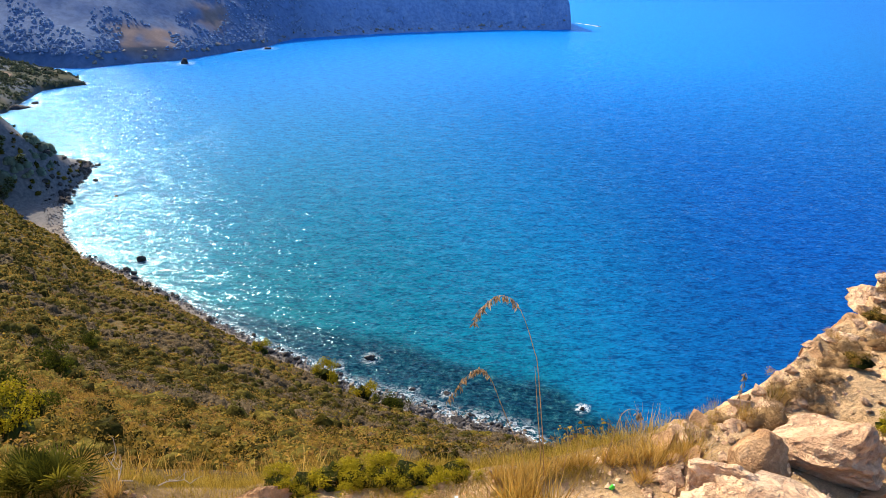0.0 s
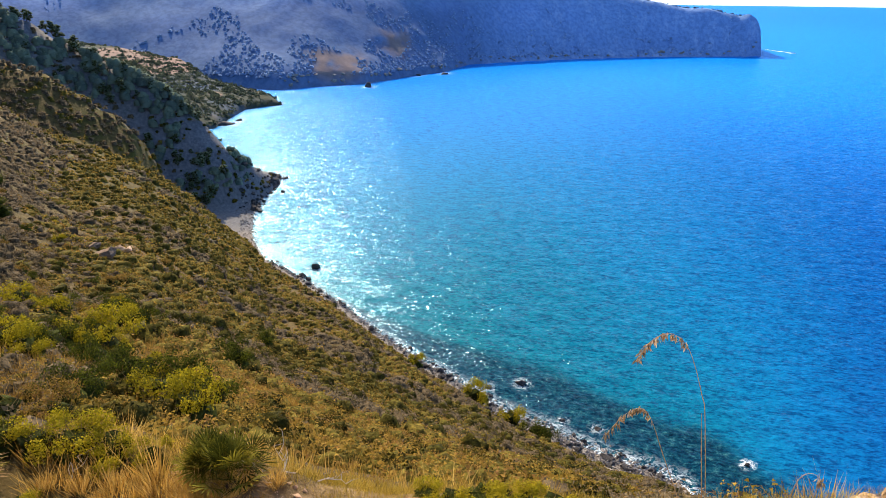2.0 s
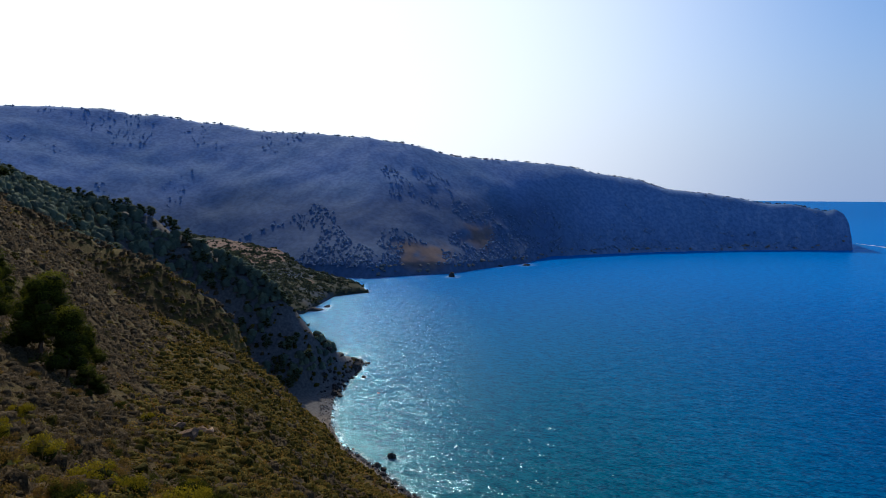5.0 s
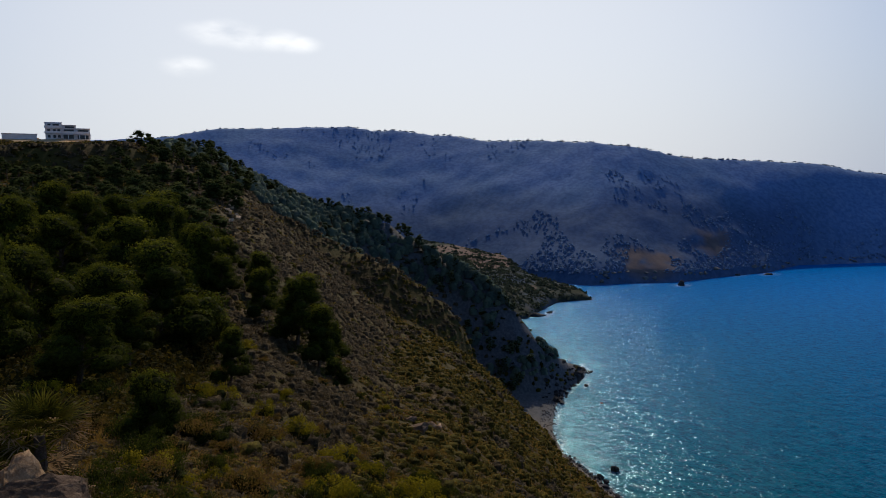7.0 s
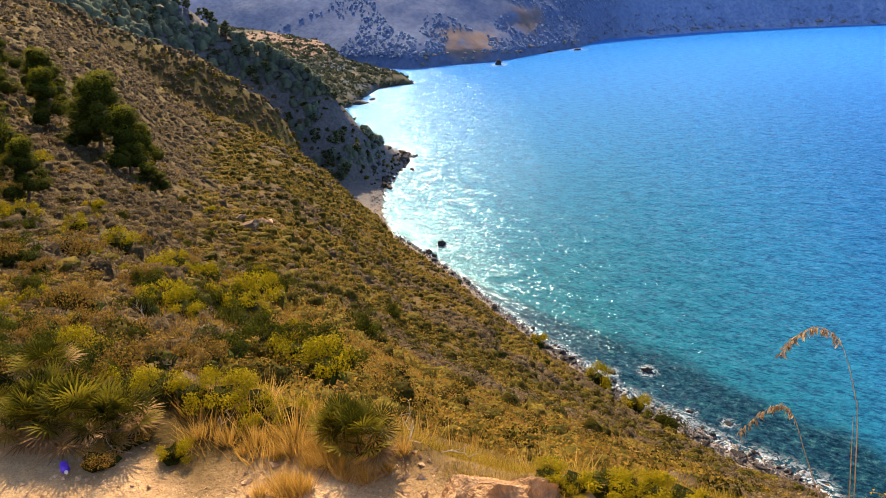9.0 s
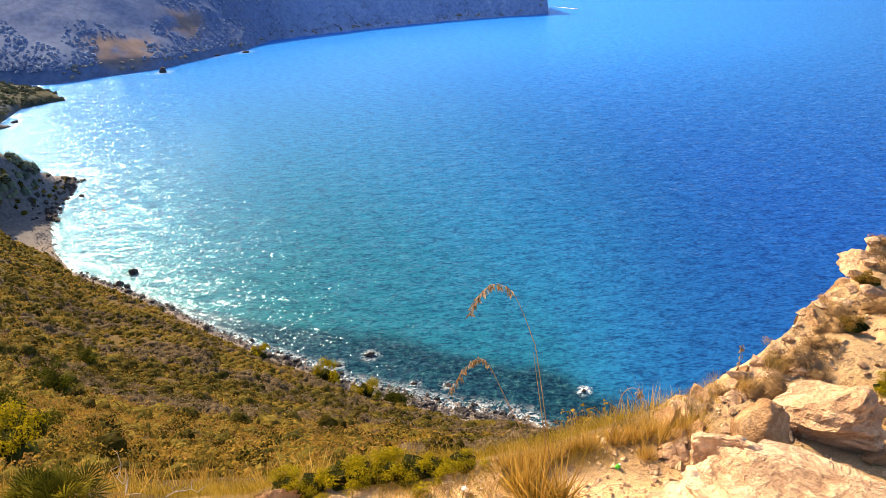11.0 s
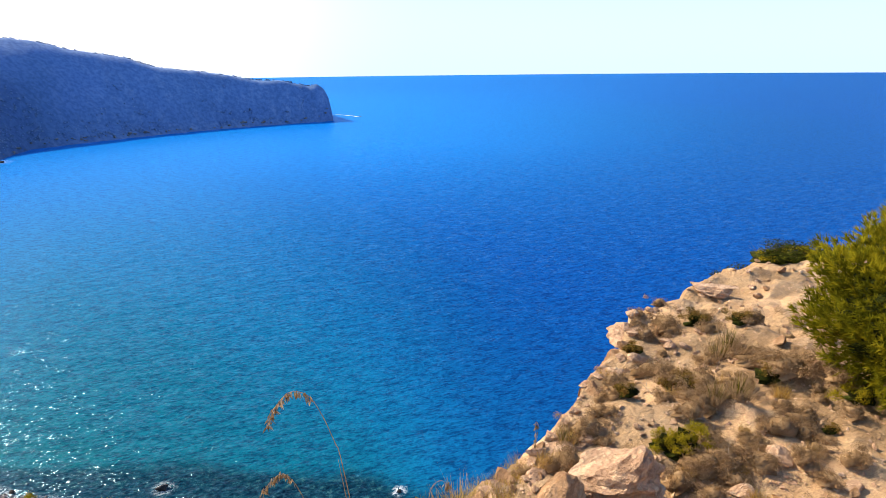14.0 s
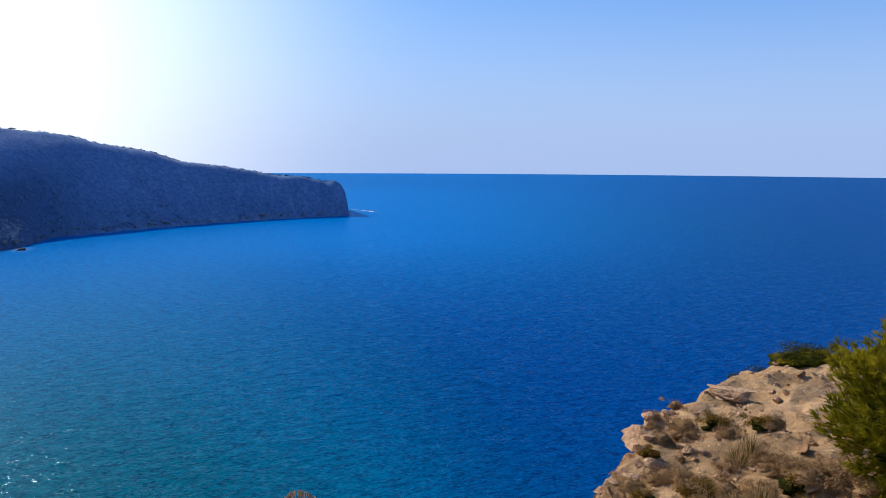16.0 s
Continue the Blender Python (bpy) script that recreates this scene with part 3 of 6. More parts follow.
def build_sea():
    fine = np.arange(-64, 82, 0.4)
    az = np.concatenate([fine, np.arange(82, 296, 4.0)])
    az = np.where(az > 180, az - 360, az)
    r = np.concatenate([np.arange(20, 80, 3.0), np.arange(80, 240, 1.25), np.geomspace(240, 4960, 120)])
    A, R = np.meshgrid(az, r, indexing="ij")
    near = np.where(A < 31, table(A, SLOPE, 1), 300)
    off = np.abs(R - near)
    far_shore = np.where(A > -10.3, table(A, SHORE, 1), 9e3)
    x, y = -R * np.sin(np.radians(A)), R * np.cos(np.radians(A))
    tip = np.hypot(x - 1032 * math.sin(radians(10.4)), y - 1032 * math.cos(radians(10.4)))
    # bearing factors paint the sky's glare into the sea: brighter left, darker right
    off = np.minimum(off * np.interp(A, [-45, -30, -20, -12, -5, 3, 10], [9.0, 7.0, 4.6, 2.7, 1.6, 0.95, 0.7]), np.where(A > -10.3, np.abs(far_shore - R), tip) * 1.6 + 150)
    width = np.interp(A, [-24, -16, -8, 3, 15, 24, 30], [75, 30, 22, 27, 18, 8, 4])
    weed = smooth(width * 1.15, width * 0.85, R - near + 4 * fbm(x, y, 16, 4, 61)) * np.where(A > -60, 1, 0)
    # strength of the painted haze, growing with range over the water
    sea_haze = 0.95 * smooth(170, 760, R) * smooth(-50, -10, A) * smooth(2600, 1500, R) + 0.75 * smooth(1500, 2600, R) * smooth(-52, -12, A)
    height = land(A, R)
    surf = 0.8 * smooth(-0.40, -0.03, height) * np.where(R < 420, 1, 0.6)
    for a, d, sx, sy, sz in SEA_ROCKS:
        gap = np.hypot(x + d * math.sin(radians(a)), y - d * math.cos(radians(a)))
        surf = np.maximum(surf, (1.4 if a < -10 else 0.6) * smooth(sx * 1.5 + 0.5, sx * 0.8, gap + 0.6 * fbm(x, y, 2.5, 2, 62)))
    s = grid_mesh("water", az, r, np.zeros_like(R), np.ones(R.size, bool), {"offshore_glare": off, "weed": weed, "surf": surf, "open": sea_haze}, sea_material(), True)
    tagged(s, "clear blue sea with ripples, turquoise by the shore", "sea", kind="structure")


build_land()
build_sea()
# ---- end of setting ----

# ---------------------------------------------------------------- plants and stones: materials
def leaf_material(name, dark, mid, light, rough=0.8, more=(), leafy=0.0):
    n = Nodes(name)
    tint = n.attr("tint").outputs["Fac"]
    stops = (dark, mid, light, *more)
    col = n.ramp(tint, [(k / (len(stops) - 1), c) for k, c in enumerate(stops)])
    col = n.mix(0.5, col, n.ramp(n.noise(6.0, 3), [(0.3, (0.25, 0.25, 0.25)), (0.7, (0.8, 0.8, 0.8))]), "OVERLAY")
    if leafy:                                      # close foliage, its leaves too small to tell apart
        fine = n.noise(leafy, 4, 0.75)
        col = n.mix(0.65, col, n.ramp(fine, [(0.36, (0.06, 0.06, 0.06)), (0.5, (0.45, 0.45, 0.45)), (0.66, (0.92, 0.92, 0.92))]), "OVERLAY")
        n.bump(fine, 1.0, 0.5 / leafy)
    thin = n.add("ShaderNodeBsdfTranslucent")
    n.link(col, thin.inputs["Color"])
    mixer = n.add("ShaderNodeMixShader")
    mixer.inputs[0].default_value = 0.12 if leafy else 0.35
    n.link(n.bsdf.outputs[0], mixer.inputs[1])
    n.link(thin.outputs[0], mixer.inputs[2])
    n.link(mixer.outputs[0], n.out.inputs["Surface"])
    return n.done(col, rough, 0.03)


def stone_material(name, dark, mid, light, scale=3.0):
    n = Nodes(name)
    info = n.add("ShaderNodeObjectInfo").outputs["Random"]
    big, fine = n.noise(scale, 7, 0.7), n.noise(scale * 9, 5, 0.7)
    col = n.ramp(big, [(0.28, dark), (0.5, mid), (0.72, light)])
    col = n.mix(0.4, col, n.ramp(fine, [(0.3, (0.2, 0.18, 0.16)), (0.7, (0.9, 0.87, 0.82))]), "OVERLAY")
    col = n.mix(n.math("MULTIPLY", info, 0.25), col, dark)
    crack = n.ramp(n.noise(scale * 1.1, 7, 0.68, distort=0.5), [(0.44, (1, 1, 1)), (0.49, (0, 0, 0)), (0.53, (1, 1, 1))])
    col = n.mix(n.math("MULTIPLY", n.math("SUBTRACT", 1.0, crack), 0.34), col, dark)
    n.bump(n.math("ADD", n.math("ADD", big, n.math("MULTIPLY", fine, 0.35)), n.math("MULTIPLY", crack, 0.15)), 0.9, 0.10 / scale * 3)
    return n.done(col, 0.92, 0.2)


def plain_material(name, colour, rough=0.6, scale=20.0, vary=0.25, metal=0.0):
    n = Nodes(name)
    col = n.mix(vary, colour, n.ramp(n.noise(scale, 4), [(0.3, (0.2, 0.2, 0.2)), (0.7, (0.8, 0.8, 0.8))]), "OVERLAY")
    n.bsdf.inputs["Metallic"].default_value = metal
    return n.done(col, rough, 0.4)


SCRUB = leaf_material("scrub_leaves", (0.011, 0.013, 0.003), (0.112, 0.076, 0.012), (0.29, 0.178, 0.034), 0.8, ((0.21, 0.108, 0.036), (0.18, 0.138, 0.088), (0.085, 0.058, 0.026)))
MOUND = leaf_material("close_scrub", (0.014, 0.018, 0.004), (0.085, 0.066, 0.011), (0.22, 0.145, 0.028), 0.85, ((0.115, 0.066, 0.022), (0.095, 0.070, 0.046), (0.070, 0.050, 0.026)), 5.5)
# dark green of the added cores that imitate shade inside crowns and bushes
CORE = leaf_material("shade_core", (0.014, 0.018, 0.003), (0.032, 0.036, 0.006), (0.06, 0.06, 0.009), 0.9, (), 7.0)
PINE = leaf_material("pine_needles", (0.016, 0.022, 0.004), (0.085, 0.092, 0.009), (0.34, 0.30, 0.020))
BRIGHT = leaf_material("fresh_leaves", (0.050, 0.048, 0.005), (0.17, 0.140, 0.008), (0.42, 0.315, 0.015))
STRAW = leaf_material("dry_grass", (0.19, 0.102, 0.02), (0.45, 0.27, 0.06), (0.63, 0.425, 0.14))
GREY = leaf_material("grey_twigs", (0.115, 0.068, 0.034), (0.30, 0.186, 0.092), (0.50, 0.355, 0.20))
PALM = leaf_material("palm_fronds", (0.010, 0.012, 0.002), (0.040, 0.042, 0.005), (0.20, 0.165, 0.018), 0.7)
# HAZEWOOD, FARWOOD and FARPINE carry the blue of the distance haze
HAZEWOOD = leaf_material("hazed_tree_leaves", (0.135, 0.210, 0.365), (0.170, 0.250, 0.400), (0.220, 0.295, 0.410))
FARWOOD = leaf_material("hazed_far_woods", (0.075, 0.115, 0.19), (0.10, 0.145, 0.21), (0.13, 0.165, 0.21))
FARPINE = leaf_material("hazed_pine_needles", (0.058, 0.080, 0.072), (0.150, 0.185, 0.125), (0.28, 0.29, 0.155))
TURF = leaf_material("golden_turf", (0.12, 0.085, 0.010), (0.33, 0.22, 0.025), (0.54, 0.38, 0.09))
MIDPINE = leaf_material("hillside_pine_needles", (0.026, 0.036, 0.016), (0.085, 0.100, 0.030), (0.22, 0.215, 0.055))
# grey-green that includes the haze over the bay
BAYWOOD = leaf_material("hazed_bay_woods", (0.032, 0.045, 0.035), (0.055, 0.07, 0.045), (0.10, 0.10, 0.06))
BARK = stone_material("pine_bark", (0.05, 0.03, 0.02), (0.12, 0.08, 0.055), (0.2, 0.15, 0.11), 8.0)
LIME = stone_material("pale_limestone", (0.28, 0.155, 0.09), (0.67, 0.445, 0.285), (0.80, 0.59, 0.42), 2.5)
OCHRE = stone_material("ochre_rock", (0.26, 0.13, 0.06), (0.46, 0.28, 0.15), (0.60, 0.42, 0.26), 3.0)
BROWNROCK = stone_material("dark_brown_rock", (0.07, 0.045, 0.03), (0.16, 0.10, 0.065), (0.30, 0.20, 0.13), 3.0)
DARKROCK = stone_material("dark_shore_rock", (0.02, 0.018, 0.02), (0.05, 0.045, 0.045), (0.12, 0.105, 0.10), 1.2)
PALEROCK = stone_material("grey_shingle", (0.09, 0.08, 0.075), (0.21, 0.185, 0.17), (0.38, 0.34, 0.31), 1.5)


# ---------------------------------------------------------------- helpers
def part(name, bm, mat, parent=None, label=""):
    """One bmesh as one object."""
    me = bpy.data.meshes.new(name)
    bm.to_mesh(me)
    bm.free()
    me.materials.append(mat)
    ob = new(name, me)
    ob.parent = parent
    if label:
        tagged(ob, label)
    return ob


def part_np(name, co, faces, mat, parent=None, tint=None, smooth_faces=False):
    me = bpy.data.meshes.new(name)
    me.from_pydata(co.tolist(), [], faces.tolist())
    if tint is not None:
        a = me.attributes.new("tint", "FLOAT", "POINT")
        a.data.foreach_set("value", np.clip(tint, 0, 1).astype(np.float32))
    if smooth_faces:
        me.polygons.foreach_set("use_smooth", np.ones(len(me.polygons), bool))
    me.materials.append(mat)
    me.update()
    ob = new(name, me)
    ob.parent = parent
    return ob


def hit(az, el, start=0.8):
    """The place where the sightline from the lookout meets the land."""
    r = np.geomspace(start, 1600, 6000)
    z = land(np.full_like(r, az), r)
    below = EYE + r * math.tan(radians(el)) <= z
    k = int(np.argmax(below)) if below.any() else len(r) - 1
    return np.array([-r[k] * math.sin(radians(az)), r[k] * math.cos(radians(az)), z[k]])


def sight(az, el):
    """The range at which the slope, without its lumps, lies at that elevation."""
    a = np.array(az)
    edge, far, top = float(table(a, TERRACE, 1)), float(table(a, SLOPE, 1)), float(table(a, SLOPE, 2))
    w0, w1, w = 3.45 / edge, (EYE - top) / far, -math.tan(radians(el))
    return edge * math.exp(math.log(far / edge) * min(max((w0 - w) / (w0 - w1), 0), 1))


def at(az, r, dz=0.0):
    x, y = -r * math.sin(radians(az)), r * math.cos(radians(az))
    return np.array([x, y, float(land_at(x, y)) + dz])


def unit(v):
    return v / np.maximum(np.linalg.norm(v, axis=-1, keepdims=True), 1e-9)


def leaf_cloud(rng, centre, radius, count, size, shape="leaf", hollow=0.55, ground=True):
    """Leaves round many centres at once: centre (n, 3), radius (n, 3), count leaves each of about size (n). Triangles."""
    n = len(centre)
    d = unit(rng.normal(size=(n, count, 3)))
    if ground:
        d[..., 2] = np.abs(d[..., 2])
    k = hollow + (1 - hollow) * rng.random((n, count, 1)) ** 0.6
    lump = 1 + 0.28 * np.sin(3.1 * d[..., :1] * 2 + 6.3 * rng.random((n, 1, 1))) * np.sin(4.3 * d[..., 1:2] + 6.3 * rng.random((n, 1, 1)))
    p = centre[:, None, :] + d * radius[:, None, :] * k * lump
    s = size[:, None, None] * (0.6 + 0.8 * rng.random((n, count, 1)))
    if shape == "blade":
        up = unit(d * 0.55 + np.array([0, 0, 1.0]) + 0.25 * rng.normal(size=d.shape))
        side = unit(np.cross(up, rng.normal(size=d.shape))) * s * 0.014
        a, b, c = p - side, p + side, p + up * s
    else:
        u = unit(np.cross(d, rng.normal(size=d.shape)) + 0.35 * d)
        v = unit(np.cross(d + 0.5 * rng.normal(size=d.shape), u))
        a, b, c = p - u * s * 0.6 - v * s * 0.3, p + u * s * 0.6 - v * s * 0.25, p + v * s * 0.75 + d * s * 0.15
    co = np.stack([a, b, c], 2).reshape(-1, 3)
    return co, np.arange(len(co)).reshape(-1, 3)


def spread(tint, count, rng, wobble=0.18):
    t = np.repeat(tint, count) + wobble * (rng.random(len(tint) * count) - 0.5)
    return np.repeat(t, 3)


def mounds(rng, centre, radius, rings=2, segs=6, uneven=0.34, low=0.0, deep=0.0):
    """Uneven close-grown bodies of foliage round many centres at once; low: the elevation of the lowest ring, in radians; deep: how far it is drawn down."""
    n = len(centre)
    el = low + (math.pi / 2 - low) * np.arange(rings) / rings
    turn = 2 * math.pi * rng.random((n, 1, 1)) + 2 * math.pi * np.arange(segs)[None, None] / segs + 0.5 * np.arange(rings)[None, :, None]
    d = np.stack([np.cos(turn) * np.cos(el)[None, :, None], np.sin(turn) * np.cos(el)[None, :, None], np.broadcast_to(np.sin(el)[None, :, None], turn.shape)], -1)
    k = 1 - uneven + 2 * uneven * rng.random((n, rings, segs, 1))
    p = centre[:, None, None] + d * k * radius[:, None, None]
    p[:, 0, :, 2] -= deep * radius[:, None, 2]
    top = centre[:, None] + np.array([0, 0, 1.0]) * radius[:, None] * (0.8 + 0.4 * rng.random((n, 1, 1)))
    co = np.concatenate([p.reshape(n, -1, 3), top], 1)
    f = []
    for j in range(rings - 1):
        for i in range(segs):
            a, b = j * segs + i, j * segs + (i + 1) % segs
            f += [(a, b, b + segs), (a, b + segs, a + segs)]
    last = (rings - 1) * segs
    f += [(last + i, last + (i + 1) % segs, rings * segs) for i in range(segs)]
    m = rings * segs + 1
    return co.reshape(-1, 3), (np.arange(n)[:, None, None] * m + np.array(f)[None]).reshape(-1, 3), m


def rock_bm(seed, size, detail=3, cuts=7, rough=0.10):
    """An angular stone: a ball flattened on random planes, with lumps; its base at z = 0."""
    rng = np.random.default_rng(seed)
    bm = bmesh.new()
    bmesh.ops.create_icosphere(bm, subdivisions=detail, radius=1.0)
    planes = [(Vector(unit(rng.normal(size=3) * np.array([1, 1, 0.8])).tolist()), 0.36 + 0.36 * rng.random()) for _ in range(cuts + 6)]
    off = Vector(rng.random(3) * 50)
    for v in bm.verts:
        p = v.co.copy()
        for nrm, dist in planes:
            over = p.dot(nrm) - dist
            if over > 0:
                p -= nrm * over * 0.97
        p *= 1 + rough * noise.fractal(p * 1.6 + off, 1.0, 2.0, 4) + rough * 0.5 * noise.noise(p * 5 + off)
        if detail > 3:
            p *= 1 + 0.03 * math.sin(p.z * 19 + 3.5 * noise.noise(p * 2 + off))
            p *= 1 + 0.13 * (0.35 - abs(noise.noise(p * 3.2 + off))) + 0.07 * (0.3 - abs(noise.noise(p * 8.5 + off)))
            if detail > 4:
                p *= 1 + 0.035 * noise.noise(p * 22 + off)
        v.co = p
    low = min(v.co.z for v in bm.verts)
    for v in bm.verts:
        v.co = Vector((v.co.x * size[0], v.co.y * size[1], (v.co.z - low) * size[2] * 0.58))
    for f in bm.faces:
        f.smooth = detail == 4
    return bm


# ---------------------------------------------------------------- the scrub on the slopes
def slope_points(rng, n, az0, az1, r0, r1, power=0.5):
    az = az0 + (az1 - az0) * rng.random(n)
    r = (r0 ** (1 / power) + (r1 ** (1 / power) - r0 ** (1 / power)) * rng.random(n)) ** power
    x, y = -r * np.sin(np.radians(az)), r * np.cos(np.radians(az))
    z = land(az, r)
    return az, r, x, y, z


def build_scrub():
    rng = np.random.default_rng(5)
    # low cover, then the bushes that stand in it: ranges, number, leaves of each, leaf size, half width, height to width
    for bush, r0, r1, n, count, leaf, wide in ((0, 6, 22, 3400, 76, 0.040, 0.29), (0, 22, 60, 8000, 42, 0.066, 0.52), (0, 60, 150, 14000, 19, 0.145, 0.84), (0, 150, 345, 13000, 11, 0.33, 1.30),
                                               (1, 6, 22, 520, 230, 0.040, 0.38), (1, 22, 60, 2500, 90, 0.072, 0.64), (1, 60, 150, 4600, 38, 0.145, 0.90), (1, 150, 345, 5200, 17, 0.31, 1.15)):
        az, r, x, y, z = slope_points(rng, n, -22 if r0 < 150 else 20, 76, r0, r1, 0.5)
        far = np.interp(az, [s[0] for s in SLOPE], [s[1] for s in SLOPE])
        patch = fbm(x, y, 34, 4, 14) + 0.5 * fbm(x, y, 7, 2, 15)
        ok = (z > 1.8) & ((az > -12) | (r < 20)) & ((r < far + 3) | (r > 226) & (az > 36) | (r > 248))
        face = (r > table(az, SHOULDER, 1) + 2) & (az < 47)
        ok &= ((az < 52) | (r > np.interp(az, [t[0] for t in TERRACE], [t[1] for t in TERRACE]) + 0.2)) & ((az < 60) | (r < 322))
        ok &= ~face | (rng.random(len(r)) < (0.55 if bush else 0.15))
        if bush:
            ok &= patch + 0.5 * rng.random(len(r)) > -0.10
        az, r, x, y, z, patch = (v[ok] for v in (az, r, x, y, z, patch))
        brown = np.maximum(smooth(42, 47, az) * smooth(62, 58, az) * smooth(70, 100, r), smooth(226, 236, r) * smooth(37, 39, az) * smooth(62, 58, az))
        big = wide * (0.55 + 0.9 * rng.random(len(r)) ** 2.0)
        if bush:
            radius = np.stack([big, big, big * (0.7 + 0.5 * rng.random(len(r)))], -1)
            tone = 0.20 + 0.30 * (rng.random(len(r)) - 0.5) + 0.10 * smooth(0.2, -0.2, patch)
            tone = np.where(rng.random(len(r)) < 0.62, 0.03, tone)
        else:
            radius = np.stack([big, big, big * (0.42 + 0.38 * rng.random(len(r)))], -1)
            tone = 0.49 - 0.26 * patch + 0.22 * (rng.random(len(r)) - 0.5)
            tone = np.where(fbm(x, y, 16, 3, 18) > 0.12, 0.86 + 0.18 * rng.random(len(r)), tone)
        # scrub on the spur's face tinted darker, for the shade there
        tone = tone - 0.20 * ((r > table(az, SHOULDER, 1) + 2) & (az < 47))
        gully = smooth(42, 50, az) * smooth(110, 60, r) * (0.9 if bush else 0.85)
        el = np.degrees(np.arctan2(EYE - z, r))
        # deep shadow under the pines, put into the scrub's tint
        pine_shade = smooth(57.5, 60, az) * smooth(8, 10, el) * smooth(16, 14, el)
        tone = np.where(rng.random(len(r)) < 0.9 * pine_shade, 0.03, tone)
        gully = gully * (1 - pine_shade)
        dull = rng.random(len(r)) < np.maximum(gully, 0.9 * brown) + 0.5 * fbm(x, y, 9, 3, 54)
        tone = np.where(dull, np.where(brown > gully, 0.88, 1.05) + 0.22 * rng.random(len(r)), tone) * 0.8
        foot = np.stack([x, y, z - 0.05], -1)
        words = "dark and olive rounded bushes dotted over the hillside" if bush else "low golden, olive and brown scrub covering the hillside"
        # bodies beneath the leaves, tinted dark for the shade within the scrub
        co, fa, m = mounds(rng, foot, radius * 0.74, 2, 5, 0.35, 0.0, 0.5)
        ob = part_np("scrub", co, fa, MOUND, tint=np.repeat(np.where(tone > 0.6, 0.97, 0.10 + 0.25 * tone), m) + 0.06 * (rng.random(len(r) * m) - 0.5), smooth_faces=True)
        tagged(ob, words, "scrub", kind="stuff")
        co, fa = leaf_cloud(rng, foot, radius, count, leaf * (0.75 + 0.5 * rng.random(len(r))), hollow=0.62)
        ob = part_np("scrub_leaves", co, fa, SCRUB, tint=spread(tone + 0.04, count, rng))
        tagged(ob, words, "scrub", kind="stuff")
    # dark undergrowth added below the pines in place of their shade
    az, r, x, y, z = slope_points(rng, 1500, 55, 76, 11, 70, 0.7)
    el = np.degrees(np.arctan2(EYE - z, r))
    ok = (el > 7) & (el < 17.5 - 0.10 * (66 - az) ** 2 * (az < 66)) & (fbm(x, y, 8, 3, 29) > -0.35)
    az, r, x, y, z = (v[ok] for v in (az, r, x, y, z))
    s = np.interp(r, [11, 70], [0.35, 1.3]) * (0.6 + 0.8 * rng.random(len(r)))
    co, fa = leaf_cloud(rng, np.stack([x, y, z], -1), np.stack([s, s, s * 0.9], -1), 90, s * 0.17, hollow=0.3)
    ob = part_np("undergrowth", co, fa, SCRUB, tint=spread(0.12 * rng.random(len(r)), 90, rng, 0.12))
    tagged(ob, "dark dense undergrowth below the pines, standing in for their shade", "scrub", kind="stuff")
    # short golden turf along the brow
    n = 3600
    az = -27 + 80 * rng.random(n)
    edge = np.interp(az, [t[0] for t in TERRACE], [t[1] for t in TERRACE])
    r = edge + 0.45 - 1.0 * rng.random(n) ** 1.4
    x, y = -r * np.sin(np.radians(az)), r * np.cos(np.radians(az))
    ok = fbm(x, y, 0.9, 3, 30) + 1.1 * (r - edge + 0.35) > 0.05
    az, r, x, y = (v[ok] for v in (az, r, x, y))
    s = 0.035 + 0.05 * rng.random(len(r))
    co, fa = leaf_cloud(rng, np.stack([x, y, land(az, r)], -1), np.stack([s * 1.6, s * 1.6, s * 0.15], -1), 22, s, "blade", 0.1)
    ob = part_np("turf", co, fa, TURF, tint=spread(rng.random(len(r)), 22, rng, 0.5))
    tagged(ob, "short golden and olive dry turf along the brow", "grass", kind="stuff")
    # dry grass between the bushes
    az, r, x, y, z = slope_points(rng, 4200, -22, 76, 4.3, 30, 1.0)
    ok = (z > 2) & ((az > -16) | (r < 12)) & ((az < 52) | (r > 8.6)) & (fbm(x, y, 3.0, 3, 19) + fbm(x, y, 12, 2, 20) > np.where(r > 8, 0.32, 0.05))
    az, r, x, y, z = (v[ok] for v in (az, r, x, y, z))
    s = 0.20 * np.interp(r, [4, 15, 40], [1, 1.3, 2.2])
    co, fa = leaf_cloud(rng, np.stack([x, y, z], -1), np.stack([s * 0.7, s * 0.7, s * 0.1], -1), 26, s, "blade")
    ob = part_np("dry_grass", co, fa, STRAW, tint=spread(rng.random(len(r)) * np.where(r > 7, 0.3, 0.8), 26, rng, 0.4))
    tagged(ob, "straw-coloured dry grass tufts on the hillside", "grass", kind="stuff")
    # bushes and small trees of the low land in the bay
    az, r, x, y, z = slope_points(rng, 7500, 27, 56, 425, 690, 0.6)
    ok = (z > 1.5) & ((fbm(x, y, 45, 3, 27) > -0.18) | (az < 33)) & ((az > 30) | (rng.random(len(r)) < 0.7)) & (bay_land(az, r, x, y) > z - 1)
    az, r, x, y, z = (v[ok] for v in (az, r, x, y, z))
    fz = np.stack([33.2 + 7.6 * rng.random(260), 545 + 115 * rng.random(260)])      # shrubs on the brown field
    az, r = np.concatenate([az, fz[0]]), np.concatenate([r, fz[1]])
    x, y, z = -r * np.sin(np.radians(az)), r * np.cos(np.radians(az)), land(az, r)
    s = 1.0 + 2.0 * rng.random(len(r)) ** 2
    co, fa = leaf_cloud(rng, np.stack([x, y, z - 0.4], -1), np.stack([s, s, s * 0.7], -1), 18, s * 0.6)
